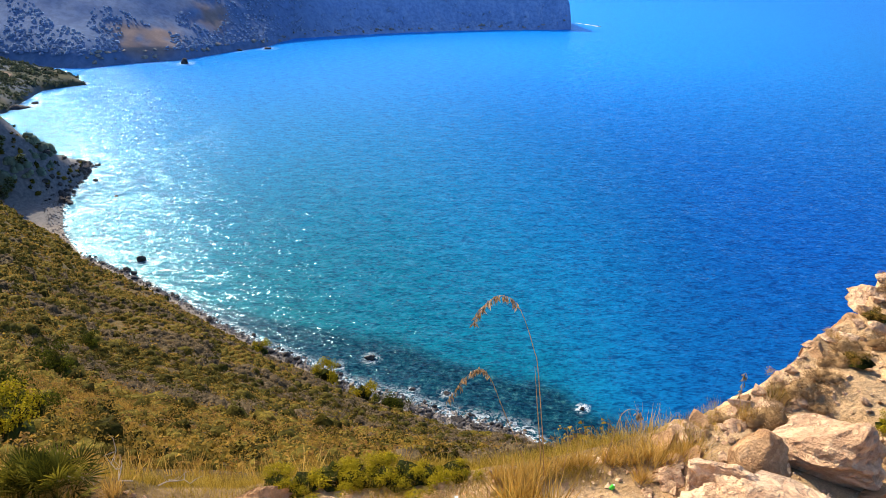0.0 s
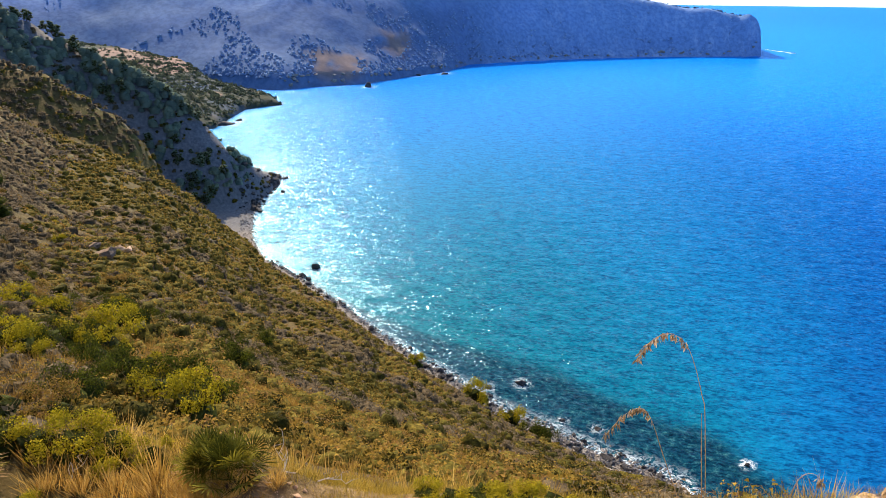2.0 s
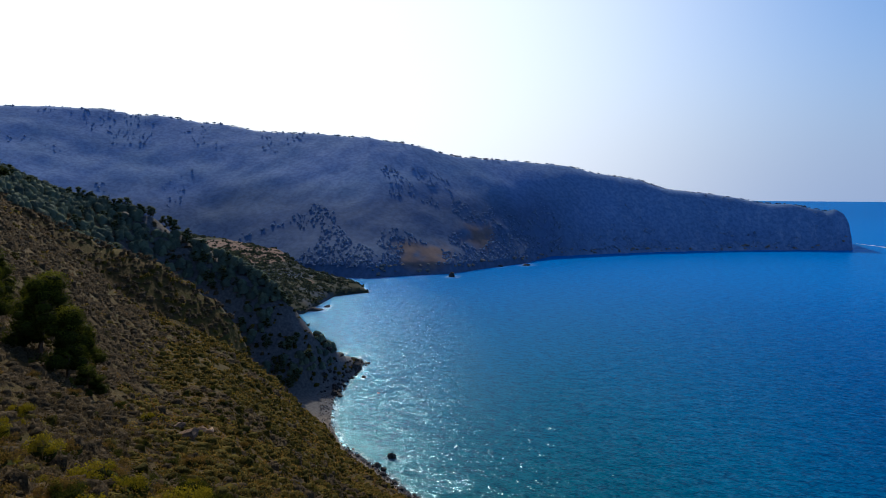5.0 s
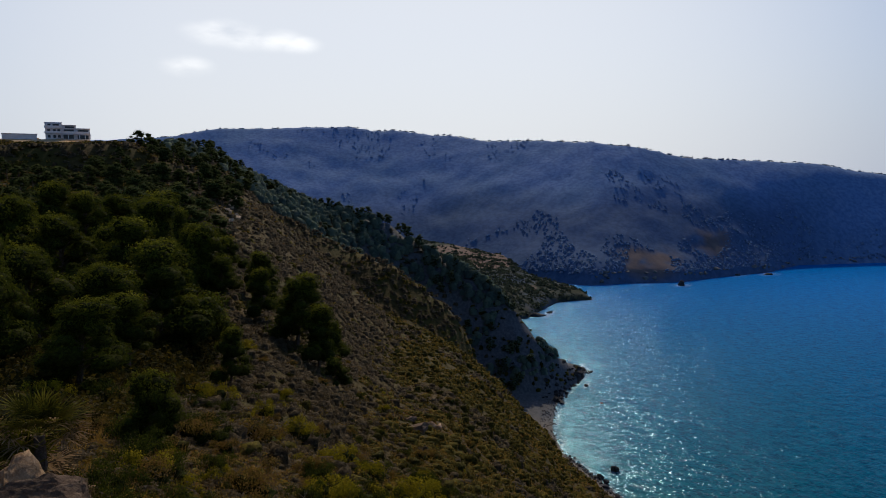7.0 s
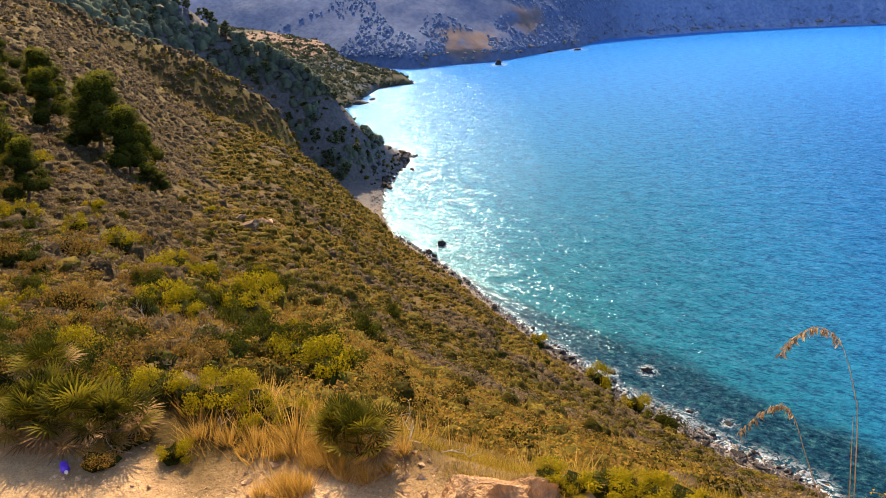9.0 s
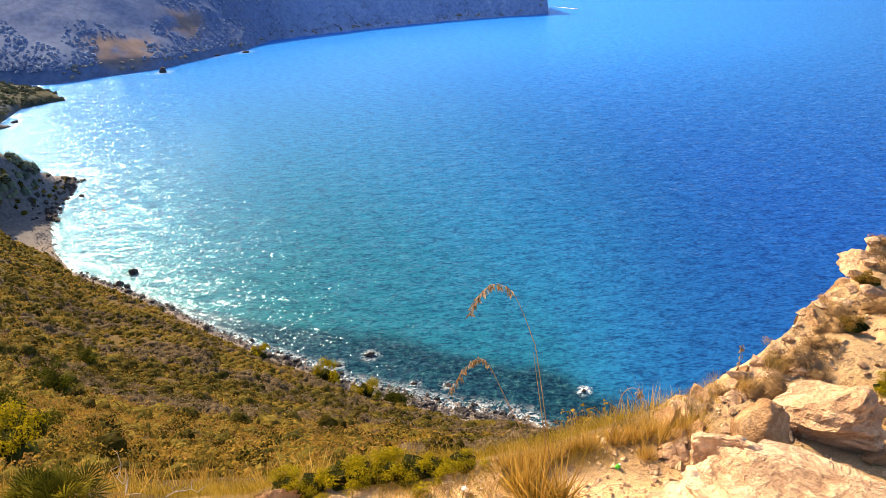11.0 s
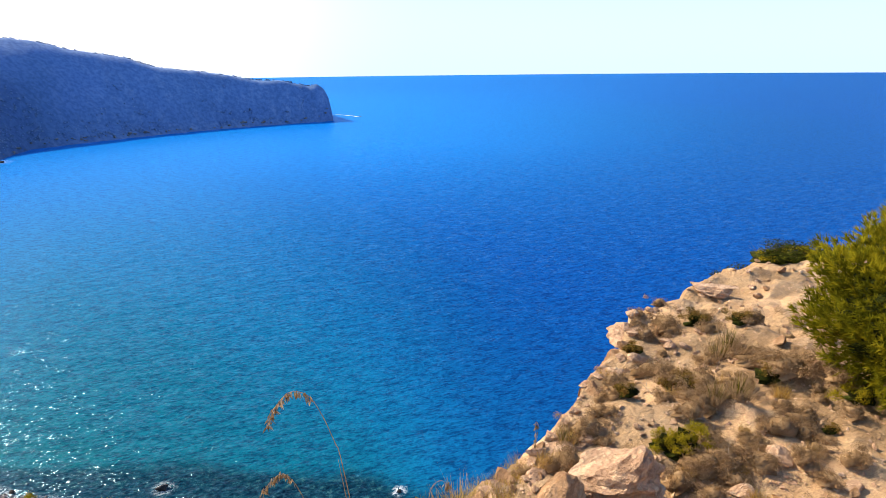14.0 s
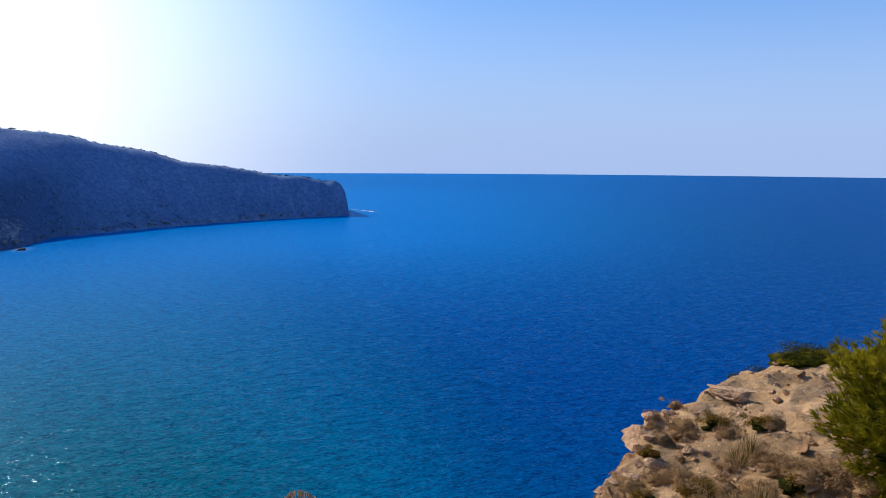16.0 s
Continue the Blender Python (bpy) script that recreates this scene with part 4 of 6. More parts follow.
    ob = part_np("bay_scrub", co, fa, BAYWOOD, tint=spread(0.05 + 0.7 * rng.random(len(r)), 18, rng))
    tagged(ob, "green bushes and small trees on the low land across the cove", "scrub", kind="stuff")
    # close wood along the crest of the spur
    n = 2300
    az = 30.0 + 31.5 * rng.random(n)
    r = np.interp(az, [c[0] for c in SPUR], [c[1] for c in SPUR]) + 5 - 48 * rng.random(n) ** 2.2
    x, y = -r * np.sin(np.radians(az)), r * np.cos(np.radians(az))
    z = land(az, r)
    ok = (z > 8) & (fbm(x, y, 22, 3, 28) > -0.25)
    az, r, x, y, z = (v[ok] for v in (az, r, x, y, z))
    s = (1.1 + 1.5 * rng.random(len(r)) ** 1.6) * np.interp(az, [30, 36], [0.6, 1.0])
    c, size, tone = np.stack([x, y, z + 0.35 * s], -1), np.stack([s, s, s * 1.0], -1), 0.10 + 0.55 * rng.random(len(r))
    co, fa, m = mounds(rng, c, size * 0.95, 3, 7, 0.28, -0.2, 0.3)
    ob = part_np("pine_wood", co, fa, FARPINE, tint=np.repeat(tone * 0.8, m), smooth_faces=True)
    tagged(ob, "close dark pine wood along the crest of the spur", "woods", kind="stuff")
    co, fa = leaf_cloud(rng, c, size * 1.05, 36, s * 0.20, hollow=0.8)
    ob = part_np("pine_wood", co, fa, FARPINE, tint=spread(tone, 36, rng, 0.4))
    tagged(ob, "close dark pine wood along the crest of the spur", "woods", kind="stuff")
    # scattered trees over the mountain's flank, close together on its lower slopes
    az = np.concatenate([-8 + 68 * rng.random(9000), 11 + 22 * rng.random(3500)])
    r = np.interp(az, [c[0] for c in SHORE], [c[1] for c in SHORE]) + 6 + 330 * rng.random(len(az)) ** 1.25
    x, y = -r * np.sin(np.radians(az)), r * np.cos(np.radians(az))
    z = land(az, r)
    ok = (r < np.interp(az, [c[0] for c in CREST], [c[1] for c in CREST])) & (z > 3) & (mountain_land(az, r, x, y) > z - 0.5)
    ok &= (fbm(x, y, 55, 3, 57) > np.interp(z, [10, 35, 70, 110], [-0.35, -0.02, 0.22, 0.4])) & (np.exp(-((az - 22.7) / 2.0) ** 2 - ((z - 16) / 11) ** 2) < 0.45) & (np.exp(-((az - 18) / 1.2) ** 2 - ((z - 31) / 14) ** 2) < 0.45)
    x, y, z = x[ok], y[ok], z[ok]
    s = (0.7 + 1.3 * rng.random(len(x)) ** 2) * np.interp(z, [20, 80], [1.0, 0.8])
    co, fa, m = mounds(rng, np.stack([x, y, z], -1), np.stack([s * 1.2, s * 1.2, s * 0.75], -1), 2, 6, 0.34, 0.0, 0.4)
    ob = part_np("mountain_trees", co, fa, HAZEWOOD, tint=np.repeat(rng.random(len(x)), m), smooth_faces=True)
    tagged(ob, "scattered trees on the mountain across the bay, tinted with blue haze", "trees", kind="stuff")
    # trees along the mountain's skyline
    az = np.concatenate([-9 + 72 * rng.random(420), 2.5 + 4 * rng.random(30)])
    r = np.interp(az, [c[0] for c in CREST], [c[1] for c in CREST]) + 2
    z = land(az, r)
    s = 0.8 + 1.3 * rng.random(len(az)) ** 2
    c = np.stack([-r * np.sin(np.radians(az)), r * np.cos(np.radians(az)), z + s * 0.1], -1)
    co, fa = leaf_cloud(rng, c, np.stack([s * 1.2, s * 1.2, s], -1), 26, s * 0.6)
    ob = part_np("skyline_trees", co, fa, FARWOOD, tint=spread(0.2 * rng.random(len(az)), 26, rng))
    tagged(ob, "small dark trees along the mountain skyline, tinted with blue haze", "trees", kind="stuff")


build_scrub()


# ---------------------------------------------------------------- pines
def pine_model(seed, height=5.0, lobes=16, leaves=150, needle=0.28, mat=None, low=0.10):
    """A seaside pine: leaning trunk, limbs and a crown of needle clumps."""
    rng = np.random.default_rng(seed)
    root = new("pine_tree")
    root.empty_display_size = 0.5
    bm = bmesh.new()
    lean = rng.normal(size=2) * 0.06 * height

    def tube(a, b, ra, rb, sides=6):
        a, b = Vector(a), Vector(b)
        q = (b - a).to_track_quat("Z", "Y")
        rings = []
        for p, rad in ((a, ra), (a.lerp(b, 0.5) + Vector(rng.normal(size=3) * 0.03 * height * 0.3), (ra + rb) / 2), (b, rb)):
            rings.append([bm.verts.new(p + q @ Vector((math.cos(t) * rad, math.sin(t) * rad, 0))) for t in (2 * math.pi * k / sides for k in range(sides))])
        for lo, hi in zip(rings, rings[1:]):
            for k in range(sides):
                bm.faces.new((lo[k], lo[(k + 1) % sides], hi[(k + 1) % sides], hi[k]))

    tip = (lean[0], lean[1], height * 0.7)
    tube((0, 0, -0.4), tip, 0.035 * height, 0.012 * height)
    cs, rs = [], []
    for k in range(lobes):
        h = low + (0.96 - low) * (k + 0.5) / lobes
        t = k * 2.4 + rng.random()
        out = height * 0.36 * (1 - h) ** 0.5 * (0.25 + 1.0 * rng.random())
        c = np.array([lean[0] * h + out * math.cos(t), lean[1] * h + out * math.sin(t), height * h])
        cs.append(c)
        rs.append(height * (0.07 + 0.12 * rng.random() ** 1.3) * np.array([1.2, 1.2, 0.8]))
        tube((lean[0] * h * 0.8, lean[1] * h * 0.8, height * h * 0.75), c, 0.012 * height, 0.004 * height, 4)
    part("trunk", bm, BARK, root, "grey-brown branching pine trunk")
    cs, rs = np.array(cs), np.array(rs)
    co, fa = leaf_cloud(rng, cs, rs, leaves, rs[:, 0] * needle, hollow=0.78, ground=False)
    # dark core in each clump, for the shade between the needles
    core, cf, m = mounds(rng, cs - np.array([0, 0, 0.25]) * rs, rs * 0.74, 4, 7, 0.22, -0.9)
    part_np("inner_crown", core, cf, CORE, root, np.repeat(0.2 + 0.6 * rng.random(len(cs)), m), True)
    # sunlit tops painted in: needles tinted lighter upwards, darker under each clump
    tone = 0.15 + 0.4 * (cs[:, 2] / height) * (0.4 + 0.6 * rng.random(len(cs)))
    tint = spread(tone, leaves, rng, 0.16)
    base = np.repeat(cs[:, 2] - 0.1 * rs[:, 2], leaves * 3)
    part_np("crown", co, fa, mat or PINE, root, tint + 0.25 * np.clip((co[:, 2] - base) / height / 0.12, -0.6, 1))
    tagged(root, "green seaside pine with a lumpy crown on the slope", "pine tree", "pines on the slope")
    return root


# bearing and elevation of the crown's middle, its width in degrees, all from the lookout
PINES = [(63.4, 3.9, 0.8), (63.8, -0.5, 1.9), (62.1, -2.4, 3.4), (60.9, -0.7, 1.8), (60.0, -1.7, 2.0), (65.1, -3.8, 2.9), (62.6, -3.6, 3.2), (61.3, -3.6, 2.6), (58.7, -1.5, 1.8), (59.2, -5.7, 3.4),
         (58.1, -6.8, 2.2), (64.2, -5.7, 4.0), (61.3, -6.1, 2.6), (54.5, -6.8, 2.0), (54.9, -8.4, 2.0), (52.5, -8.4, 1.3), (52.1, -10.4, 3.2), (50.3, -12.4, 2.6), (49.1, -12.6, 1.7), (48.7, -14.4, 1.6),
         (62.4, -8.0, 4.8), (58.7, -10.4, 2.0), (60.8, -10.2, 2.6), (57.4, -12.8, 2.2), (66.3, -8.2, 4.0), (68.5, -5.4, 3.4), (67.0, -2.4, 2.6), (65.0, -1.6, 2.2), (70.5, -8.0, 4.4), (69.5, -2.2, 2.8),
         (72.0, -4.6, 3.6), (73.8, -8.6, 4.6), (57.0, -4.6, 1.5), (63.7, -17.0, 3.2), (68.5, -11.0, 4.2), (65.0, -10.6, 3.6)]


def build_pines():
    models = [pine_model(60 + k, 5.0, 20 + 3 * k, 800, 0.075, None, 0.24) for k in range(3)] + [pine_model(70 + k, 5.0, 17 + 2 * k, 90, 0.20, FARPINE, 0.06) for k in range(3)] + [pine_model(80 + k, 5.0, 17 + 2 * k, 130, 0.16, MIDPINE, 0.10) for k in range(3)]
    rng = np.random.default_rng(11)
    spots = []
    # stands seen above and beside the lookout: bearing, elevation of the foot, size
    for az, el, wide in PINES:
        r = sight(az, el - 0.62 * wide)
        spots.append((at(az, r), r * radians(wide) / 2.6))
    for k in range(270):                    # the upper wood
        az, r = 55 + 20 * rng.random(), 120 + 205 * rng.random()
        if (az < 60 and r < 210) or (az > 62.5 and r > 255):
            continue
        spots.append((at(az, r), 0.85 + 0.5 * rng.random()))
    for k in range(90):                     # crest and shaded face of the spur
        az = 33.5 + 27 * rng.random()
        crest = float(table(np.array(az), SPUR, 1))
        r = crest - (rng.random() ** 3.5) * (60 if az < 50 else 45)
        p = at(az, r)
        if p[2] > 6:
            spots.append((p, (0.6 + 0.45 * rng.random()) * (0.75 if az < 37 else 1.0)))
    for k in range(34):                     # small trees on the shaded face above the cove
        az = 32.2 + 4.5 * rng.random()
        p = at(az, 252 + 26 * rng.random())
        if p[2] > 4:
            spots.append((p, 0.4 + 0.45 * rng.random()))
    count = [0, 0, 0]
    for p, s in spots:
        side = 0 if np.hypot(p[0], p[1]) < 130 else (1 if math.degrees(math.atan2(-p[0], p[1])) < 53 else 2)
        k = count[side]
        count[side] += 1
        m = pose(p[0], p[1], p[2], 0, 0, 360 * rng.random()) @ Matrix.Diagonal((s * (1.25 if side else 1.0), s * (1.25 if side else 1.0), s * (0.8 + 0.3 * rng.random()), 1))
        ob = models[3 * side + k] if k < 3 else copy_thing(models[3 * side + k % 3], m)
        ob.matrix_basis = m


build_pines()
# ---- end of slopes ----

# ---------------------------------------------------------------- the ledge beside the lookout
def turned(p, rz=0.0, s=1.0, rx=0.0, ry=0.0, sink=0.0):
    sc = (s, s, s) if isinstance(s, (int, float)) else s
    return pose(p[0], p[1], p[2] - sink, rx, ry, rz) @ Matrix.Diagonal((*sc, 1))


def ledge(az, el):
    """A place on the terrace, seen at that elevation."""
    r = 3.45 / math.tan(radians(-el))
    return at(az, r)


def face(az):
    """The turn about z that sets a thing's -y side towards the lookout."""
    return az


def place_rock(az, r, size, seed, mat, label, rz=0.0, detail=4, cuts=8, rough=0.10, sink=0.08, rx=0.0, ry=0.0, name="rock", group="", peak=None):
    bm = rock_bm(seed, size, detail, cuts, rough)
    if peak:                                      # drawn up to a ridge: its place across the stone, and how far the sides close in
        high = max(v.co.z for v in bm.verts)
        for v in bm.verts:
            h = max(v.co.z / high, 0)
            v.co.x = v.co.x * (1 - peak[1] * h) + peak[0] * size[0] * h
            v.co.z *= 1 + 0.35 * h * max(0, 1 - abs(v.co.x - peak[0] * size[0]) / (0.6 * size[0]))
    ob = part(name, bm, mat)
    ob.matrix_basis = turned(at(az, r), az + rz, 1.0, rx, ry, sink)
    return tagged(ob, label, "rock", group)


def build_near_rocks():
    big = "large weathered limestone boulder on the gravel ledge"
    place_rock(-40.6, 3.85, (2.35, 0.62, 0.42), 301, LIME, "broad pale flat-topped limestone slab on the ledge", 4, 5, 9, 0.08, 0.1)
    place_rock(-33.6, 5.10, (1.15, 0.45, 0.48), 305, LIME, big, 4, 5, 10, 0.14, 0.14, 0, 0, peak=(0.32, 0.66))
    place_rock(-28.0, 4.25, (0.38, 0.28, 0.50), 309, LIME, "small rough limestone boulder beside a larger one", 0, 5, 8, 0.10)
    place_rock(-30.2, 4.62, (0.24, 0.13, 0.40), 313, OCHRE, "leaning ochre rock plate between two boulders", -12, 4, 7, 0.06, 0.1, -18, 14)
    place_rock(21.5, 3.72, (0.54, 0.34, 0.34), 317, OCHRE, "low pink-beige broken rock at the brow", 0, 5, 9, 0.12)
    place_rock(14.0, 3.35, (0.42, 0.25, 0.20), 319, LIME, "low grey-beige stone in the gravel", 0, 4, 8, 0.1)
    place_rock(24.6, 3.70, (0.28, 0.26, 0.25), 320, OCHRE, "pinkish broken block at the brow", 30, 5, 9, 0.14)
    place_rock(18.0, 3.75, (0.26, 0.22, 0.30), 321, OCHRE, "upright pinkish block at the brow", 0, 5, 8, 0.14)
    place_rock(71.6, 7.6, (1.0, 0.7, 1.30), 323, BROWNROCK, "big dark-faced boulder under the pines", 10, 5, 9, 0.1, 0.15)
    place_rock(67.6, 7.1, (0.40, 0.3, 0.55), 327, OCHRE, "reddish stone beside a big boulder", 0, 4, 8, 0.1)
    place_rock(73.2, 8.3, (0.6, 0.5, 0.9), 329, OCHRE, "rough reddish boulder on the slope", 30, 4, 8, 0.1)
    rng = np.random.default_rng(33)
    for k in range(9):
        place_rock(66 + 8 * rng.random(), 8.6 + 2.2 * rng.random(), (0.16 + 0.2 * rng.random(), 0.16 + 0.12 * rng.random(), 0.3), 331 + k, OCHRE if k % 2 else LIME,
                   "broken reddish stone lying on the slope", 360 * rng.random(), 3, 7, 0.1, 0.04, name="stone", group="stones on the slope")
    # outcrop half way down the slope
    for k, (az, el, s) in enumerate(((41.0, -18.6, 1.0), (42.0, -19.0, 1.2), (42.8, -18.2, 0.9), (43.6, -17.6, 0.8), (40.2, -18.9, 0.5))):
        place_rock(az, sight(az, el), (1.5 * s, 0.8 * s, 1.0 * s), 350 + k, LIME if k == 4 else (OCHRE if k == 0 else BROWNROCK), "jagged rock outcrop in the scrub of the slope", 20 * k, 4, 8, 0.12, 0.2,
                   name="rock_outcrop", group="outcrops")
    # stony track on the upper slope
    for k in range(14):
        az, el = 56.2 + 0.9 * rng.random(), -1.6 + 2.0 * k / 14
        place_rock(az, sight(az, el), (1.0 + 0.9 * rng.random(), 0.9, 1.3), 370 + k, LIME, "pale stone beside the track up the slope", 360 * rng.random(), 2, 6, 0.1, 0.1,
                   name="stone", group="stones of the track")
    for az, el, s in ((-1.0, -42.0, 0.07), (-6.5, -42.2, 0.06)):
        r = 3.45 / math.tan(radians(-el)) if s < 0.3 else sight(az, -38.2)
        place_rock(az, r, (s * 1.3, s, s), int(400 + 10 * abs(az)), LIME, "pale stone half buried in the grass", 40, 3, 7, 0.1, 0.03, name="stone", group="stones in the grass")


def build_cliff_edge():
    """Blocks along the broken edge of the ledge."""
    rng = np.random.default_rng(44)
    for k, (az, el, sx, sz, red) in enumerate(((-35.7, -21.6, 0.46, 0.30, 0), (-36.2, -20.8, 0.34, 0.22, 0), (-32.6, -27.0, 0.26, 0.52, 1), (-33.4, -25.2, 0.26, 0.40, 0), (-30.2, -30.2, 0.16, 0.30, 1),
                                               (-28.9, -31.4, 0.24, 0.34, 0), (-26.6, -33.0, 0.26, 0.22, 0), (-24.2, -34.2, 0.24, 0.30, 0), (-22.5, -35.6, 0.20, 0.26, 0), (-31.3, -28.8, 0.24, 0.26, 0),
                                               (-34.2, -23.4, 0.25, 0.35, 1), (-38.9, -19.2, 0.30, 0.2, 0), (-40.6, -18.0, 0.34, 0.2, 0))):
        p = ledge(az - 0.8, el)
        ob = part("ledge_rock", rock_bm(500 + k, (sx * 1.0, sx * 0.95, sz * 0.85), 4, 8, 0.12), OCHRE if red else LIME)
        ob.matrix_basis = turned(p, az + 40 * rng.random() - 20, 1.0, 0, 0, 0.16 + 0.25 * sz)
        tagged(ob, "reddish block at the edge of the cliff" if red else "pale rounded limestone block at the edge of the cliff", "rock", "blocks along the cliff edge")
    models = [part("stone", rock_bm(540 + k, (0.12, 0.10, 0.12), 2, 7, 0.12), LIME if k < 3 else OCHRE) for k in range(4)]
    n = 0
    while n < 230:
        az = -22 - 33 * rng.random()
        edge = float(table(np.array(az), TERRACE, 1))
        r = edge - 0.15 - (edge - 4.2) * rng.random() ** 1.8
        if -48 < az < -24 and 3.0 < r < 4.4:
            continue
        s = 0.35 + 1.1 * rng.random() ** 2.5
        m = turned(at(az, r), 360 * rng.random(), s, 0, 0, 0.03 * s)
        ob = models[n] if n < 4 else copy_thing(models[n % 4], m)
        ob.matrix_basis = m
        tagged(ob, "loose pale stone on the gravel ledge", "stone", "loose stones")
        n += 1
    # hollow under an overhanging slab
    bm = rock_bm(560, (0.62, 0.42, 0.50), 5, 6, 0.10)
    for v in bm.verts:
        q = Vector(((v.co.x - 0.08) / 0.42, (v.co.y + 0.40) / 0.42, (v.co.z - 0.05) / 0.17))
        if q.length < 1:
            v.co.y += 0.30 * (1 - q.length ** 2)
    ob = part("hollow_rock", bm, LIME)
    ob.matrix_basis = turned(ledge(-42.1, -18.0), -42 - 20, (0.9, 0.9, 0.55), 0, 0, 0.12)
    tagged(ob, "pale overhanging slab with a dark hollow beneath", "rock")
    # gravel
    n = 17000
    az, r = np.where(rng.random(n) < 0.3, 25 + 50 * rng.random(n), -60 + 60 * rng.random(n)), 2.6 + 9.5 * rng.random(n) ** 1.2
    edge = np.interp(az, [t[0] for t in TERRACE], [t[1] for t in TERRACE])
    ok = (r < edge - 0.05) & ((az < -14) | (r < 4.4 + 1.9 * smooth(50, 60, az)))
    az, r = az[ok], r[ok]
    x, y = -r * np.sin(np.radians(az)), r * np.cos(np.radians(az))
    c = np.stack([x, y, land(az, r)], -1)
    s = (0.006 + 0.032 * rng.random(len(r)) ** 4)[:, None, None]
    base = np.array([(1, 0, 0), (0, 1, 0), (-1, 0, 0), (0, -1, 0), (0, 0, 0.8), (0, 0, -0.6)], float)
    co = c[:, None, :] + (base[None] + 0.35 * rng.normal(size=(len(r), 6, 3))) * s
    tri = np.array([(0, 1, 4), (1, 2, 4), (2, 3, 4), (3, 0, 4), (1, 0, 5), (2, 1, 5), (3, 2, 5), (0, 3, 5)])
    fa = (np.arange(len(r))[:, None, None] * 6 + tri[None]).reshape(-1, 3)
    ob = part_np("gravel", co.reshape(-1, 3), fa, LIME)
    tagged(ob, "pale gravel and stone chips on the ledge", "gravel", kind="stuff")


# ---------------------------------------------------------------- bushes
def twig_mesh(rng, n, h, spread_out, thick=0.006):
    """n thin crooked twigs from the base, as three-sided tapers."""
    t = 2 * math.pi * rng.random(n)
    lean = spread_out * rng.random(n) ** 0.6
    tip = np.stack([np.cos(t) * lean, np.sin(t) * lean, h * (0.55 + 0.45 * rng.random(n))], -1)
    mid = tip * 0.5 + 0.08 * h * rng.normal(size=(n, 3))
    base = 0.06 * spread_out * rng.normal(size=(n, 3))
    base[:, 2] = -0.03
    co = []
    tri = [(0.0, 1.0), (0.866, -0.5), (-0.866, -0.5)]
    rings = [(base, thick), (mid, thick * 0.7)]
    for p, w in rings:
        for a, b in tri:
            co.append(p + np.array([a * w, b * w, 0]))
    co.append(tip)
    co = np.stack(co, 1).reshape(-1, 3)
    f = np.array([(0, 1, 4), (0, 4, 3), (1, 2, 5), (1, 5, 4), (2, 0, 3), (2, 3, 5), (3, 4, 6), (4, 5, 6), (5, 3, 6)])
    return co, (np.arange(n)[:, None, None] * 7 + f[None]).reshape(-1, 3)


def bush_model(kind, seed, label, category="bush"):
    """A low bush about 0.5 m wide: twigs and leaves."""
    rng = np.random.default_rng(seed)
    root = new({"grass": "grass_tuft", "stalks": "grass_clump", "spiky": "spiky_bush", "twiggy": "dry_bush"}.get(kind, "bush"))
    if kind == "grass":
        co, fa = leaf_cloud(rng, np.zeros((1, 3)), np.array([[0.12, 0.12, 0.02]]), 230, np.array([0.20]), "blade", 0.1)
        part_np("tuft", co, fa, STRAW, root, np.repeat(0.2 + 0.7 * rng.random(230), 3))
    elif kind == "stalks":
        co, fa = leaf_cloud(rng, np.zeros((1, 3)), np.array([[0.13, 0.13, 0.02]]), 75, np.array([0.42]), "blade", 0.1)
        part_np("stalk_clump", co, fa, STRAW, root, np.repeat(0.1 + 0.6 * rng.random(75), 3))
        co, fa = leaf_cloud(rng, np.zeros((1, 3)), np.array([[0.15, 0.15, 0.02]]), 160, np.array([0.16]), "blade", 0.1)
        part_np("tuft", co, fa, TURF, root, np.repeat(rng.random(160), 3))
    elif kind == "spiky":
        co, fa = leaf_cloud(rng, np.zeros((1, 3)), np.array([[0.20, 0.20, 0.10]]), 260, np.array([0.26]), "blade", 0.1)
        part_np("dead_tuft", co, fa, GREY, root, np.repeat(0.4 + 0.6 * rng.random(260), 3))
        co, fa = leaf_cloud(rng, np.array([[0, 0, 0.08]]), np.array([[0.12, 0.12, 0.10]]), 60, np.array([0.26]), "blade", 0.1)
        part_np("tuft", co, fa, PALM, root, np.repeat(0.4 + 0.6 * rng.random(60), 3))
    else:
        co, fa = twig_mesh(rng, 85 if kind == "twiggy" else 24, 0.30, 0.30, 0.004)
        part_np("brushwood", co, fa, GREY, root, np.repeat(0.2 + 0.6 * rng.random(len(co) // 7), 7))
        mat = {"twiggy": GREY, "green": BRIGHT, "olive": SCRUB, "dark": PINE}[kind]
        m = 9
        c = np.stack([0.17 * rng.normal(size=m) * 0.8, 0.17 * rng.normal(size=m) * 0.8, 0.06 + 0.14 * rng.random(m)], -1)
        count = 240 if kind == "twiggy" else 310
        co, fa = leaf_cloud(rng, c, np.full((m, 3), 0.11) * (0.7 + 0.6 * rng.random((m, 1))), count, np.full(m, 0.0135), hollow=0.3)
        # solid core; dark for inner shade in all but the twiggy kind
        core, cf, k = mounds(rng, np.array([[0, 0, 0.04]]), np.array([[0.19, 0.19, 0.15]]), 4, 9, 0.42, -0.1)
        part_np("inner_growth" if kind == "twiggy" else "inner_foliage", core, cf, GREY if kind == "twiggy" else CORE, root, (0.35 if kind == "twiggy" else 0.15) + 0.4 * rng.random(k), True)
        tone = {"twiggy": 0.5, "green": 0.65, "olive": 0.35, "dark": 0.25}[kind]
        part_np("foliage", co, fa, mat, root, spread(tone + 0.25 * (rng.random(m) - 0.5), count, rng, 0.5))
    return tagged(root, label, category)


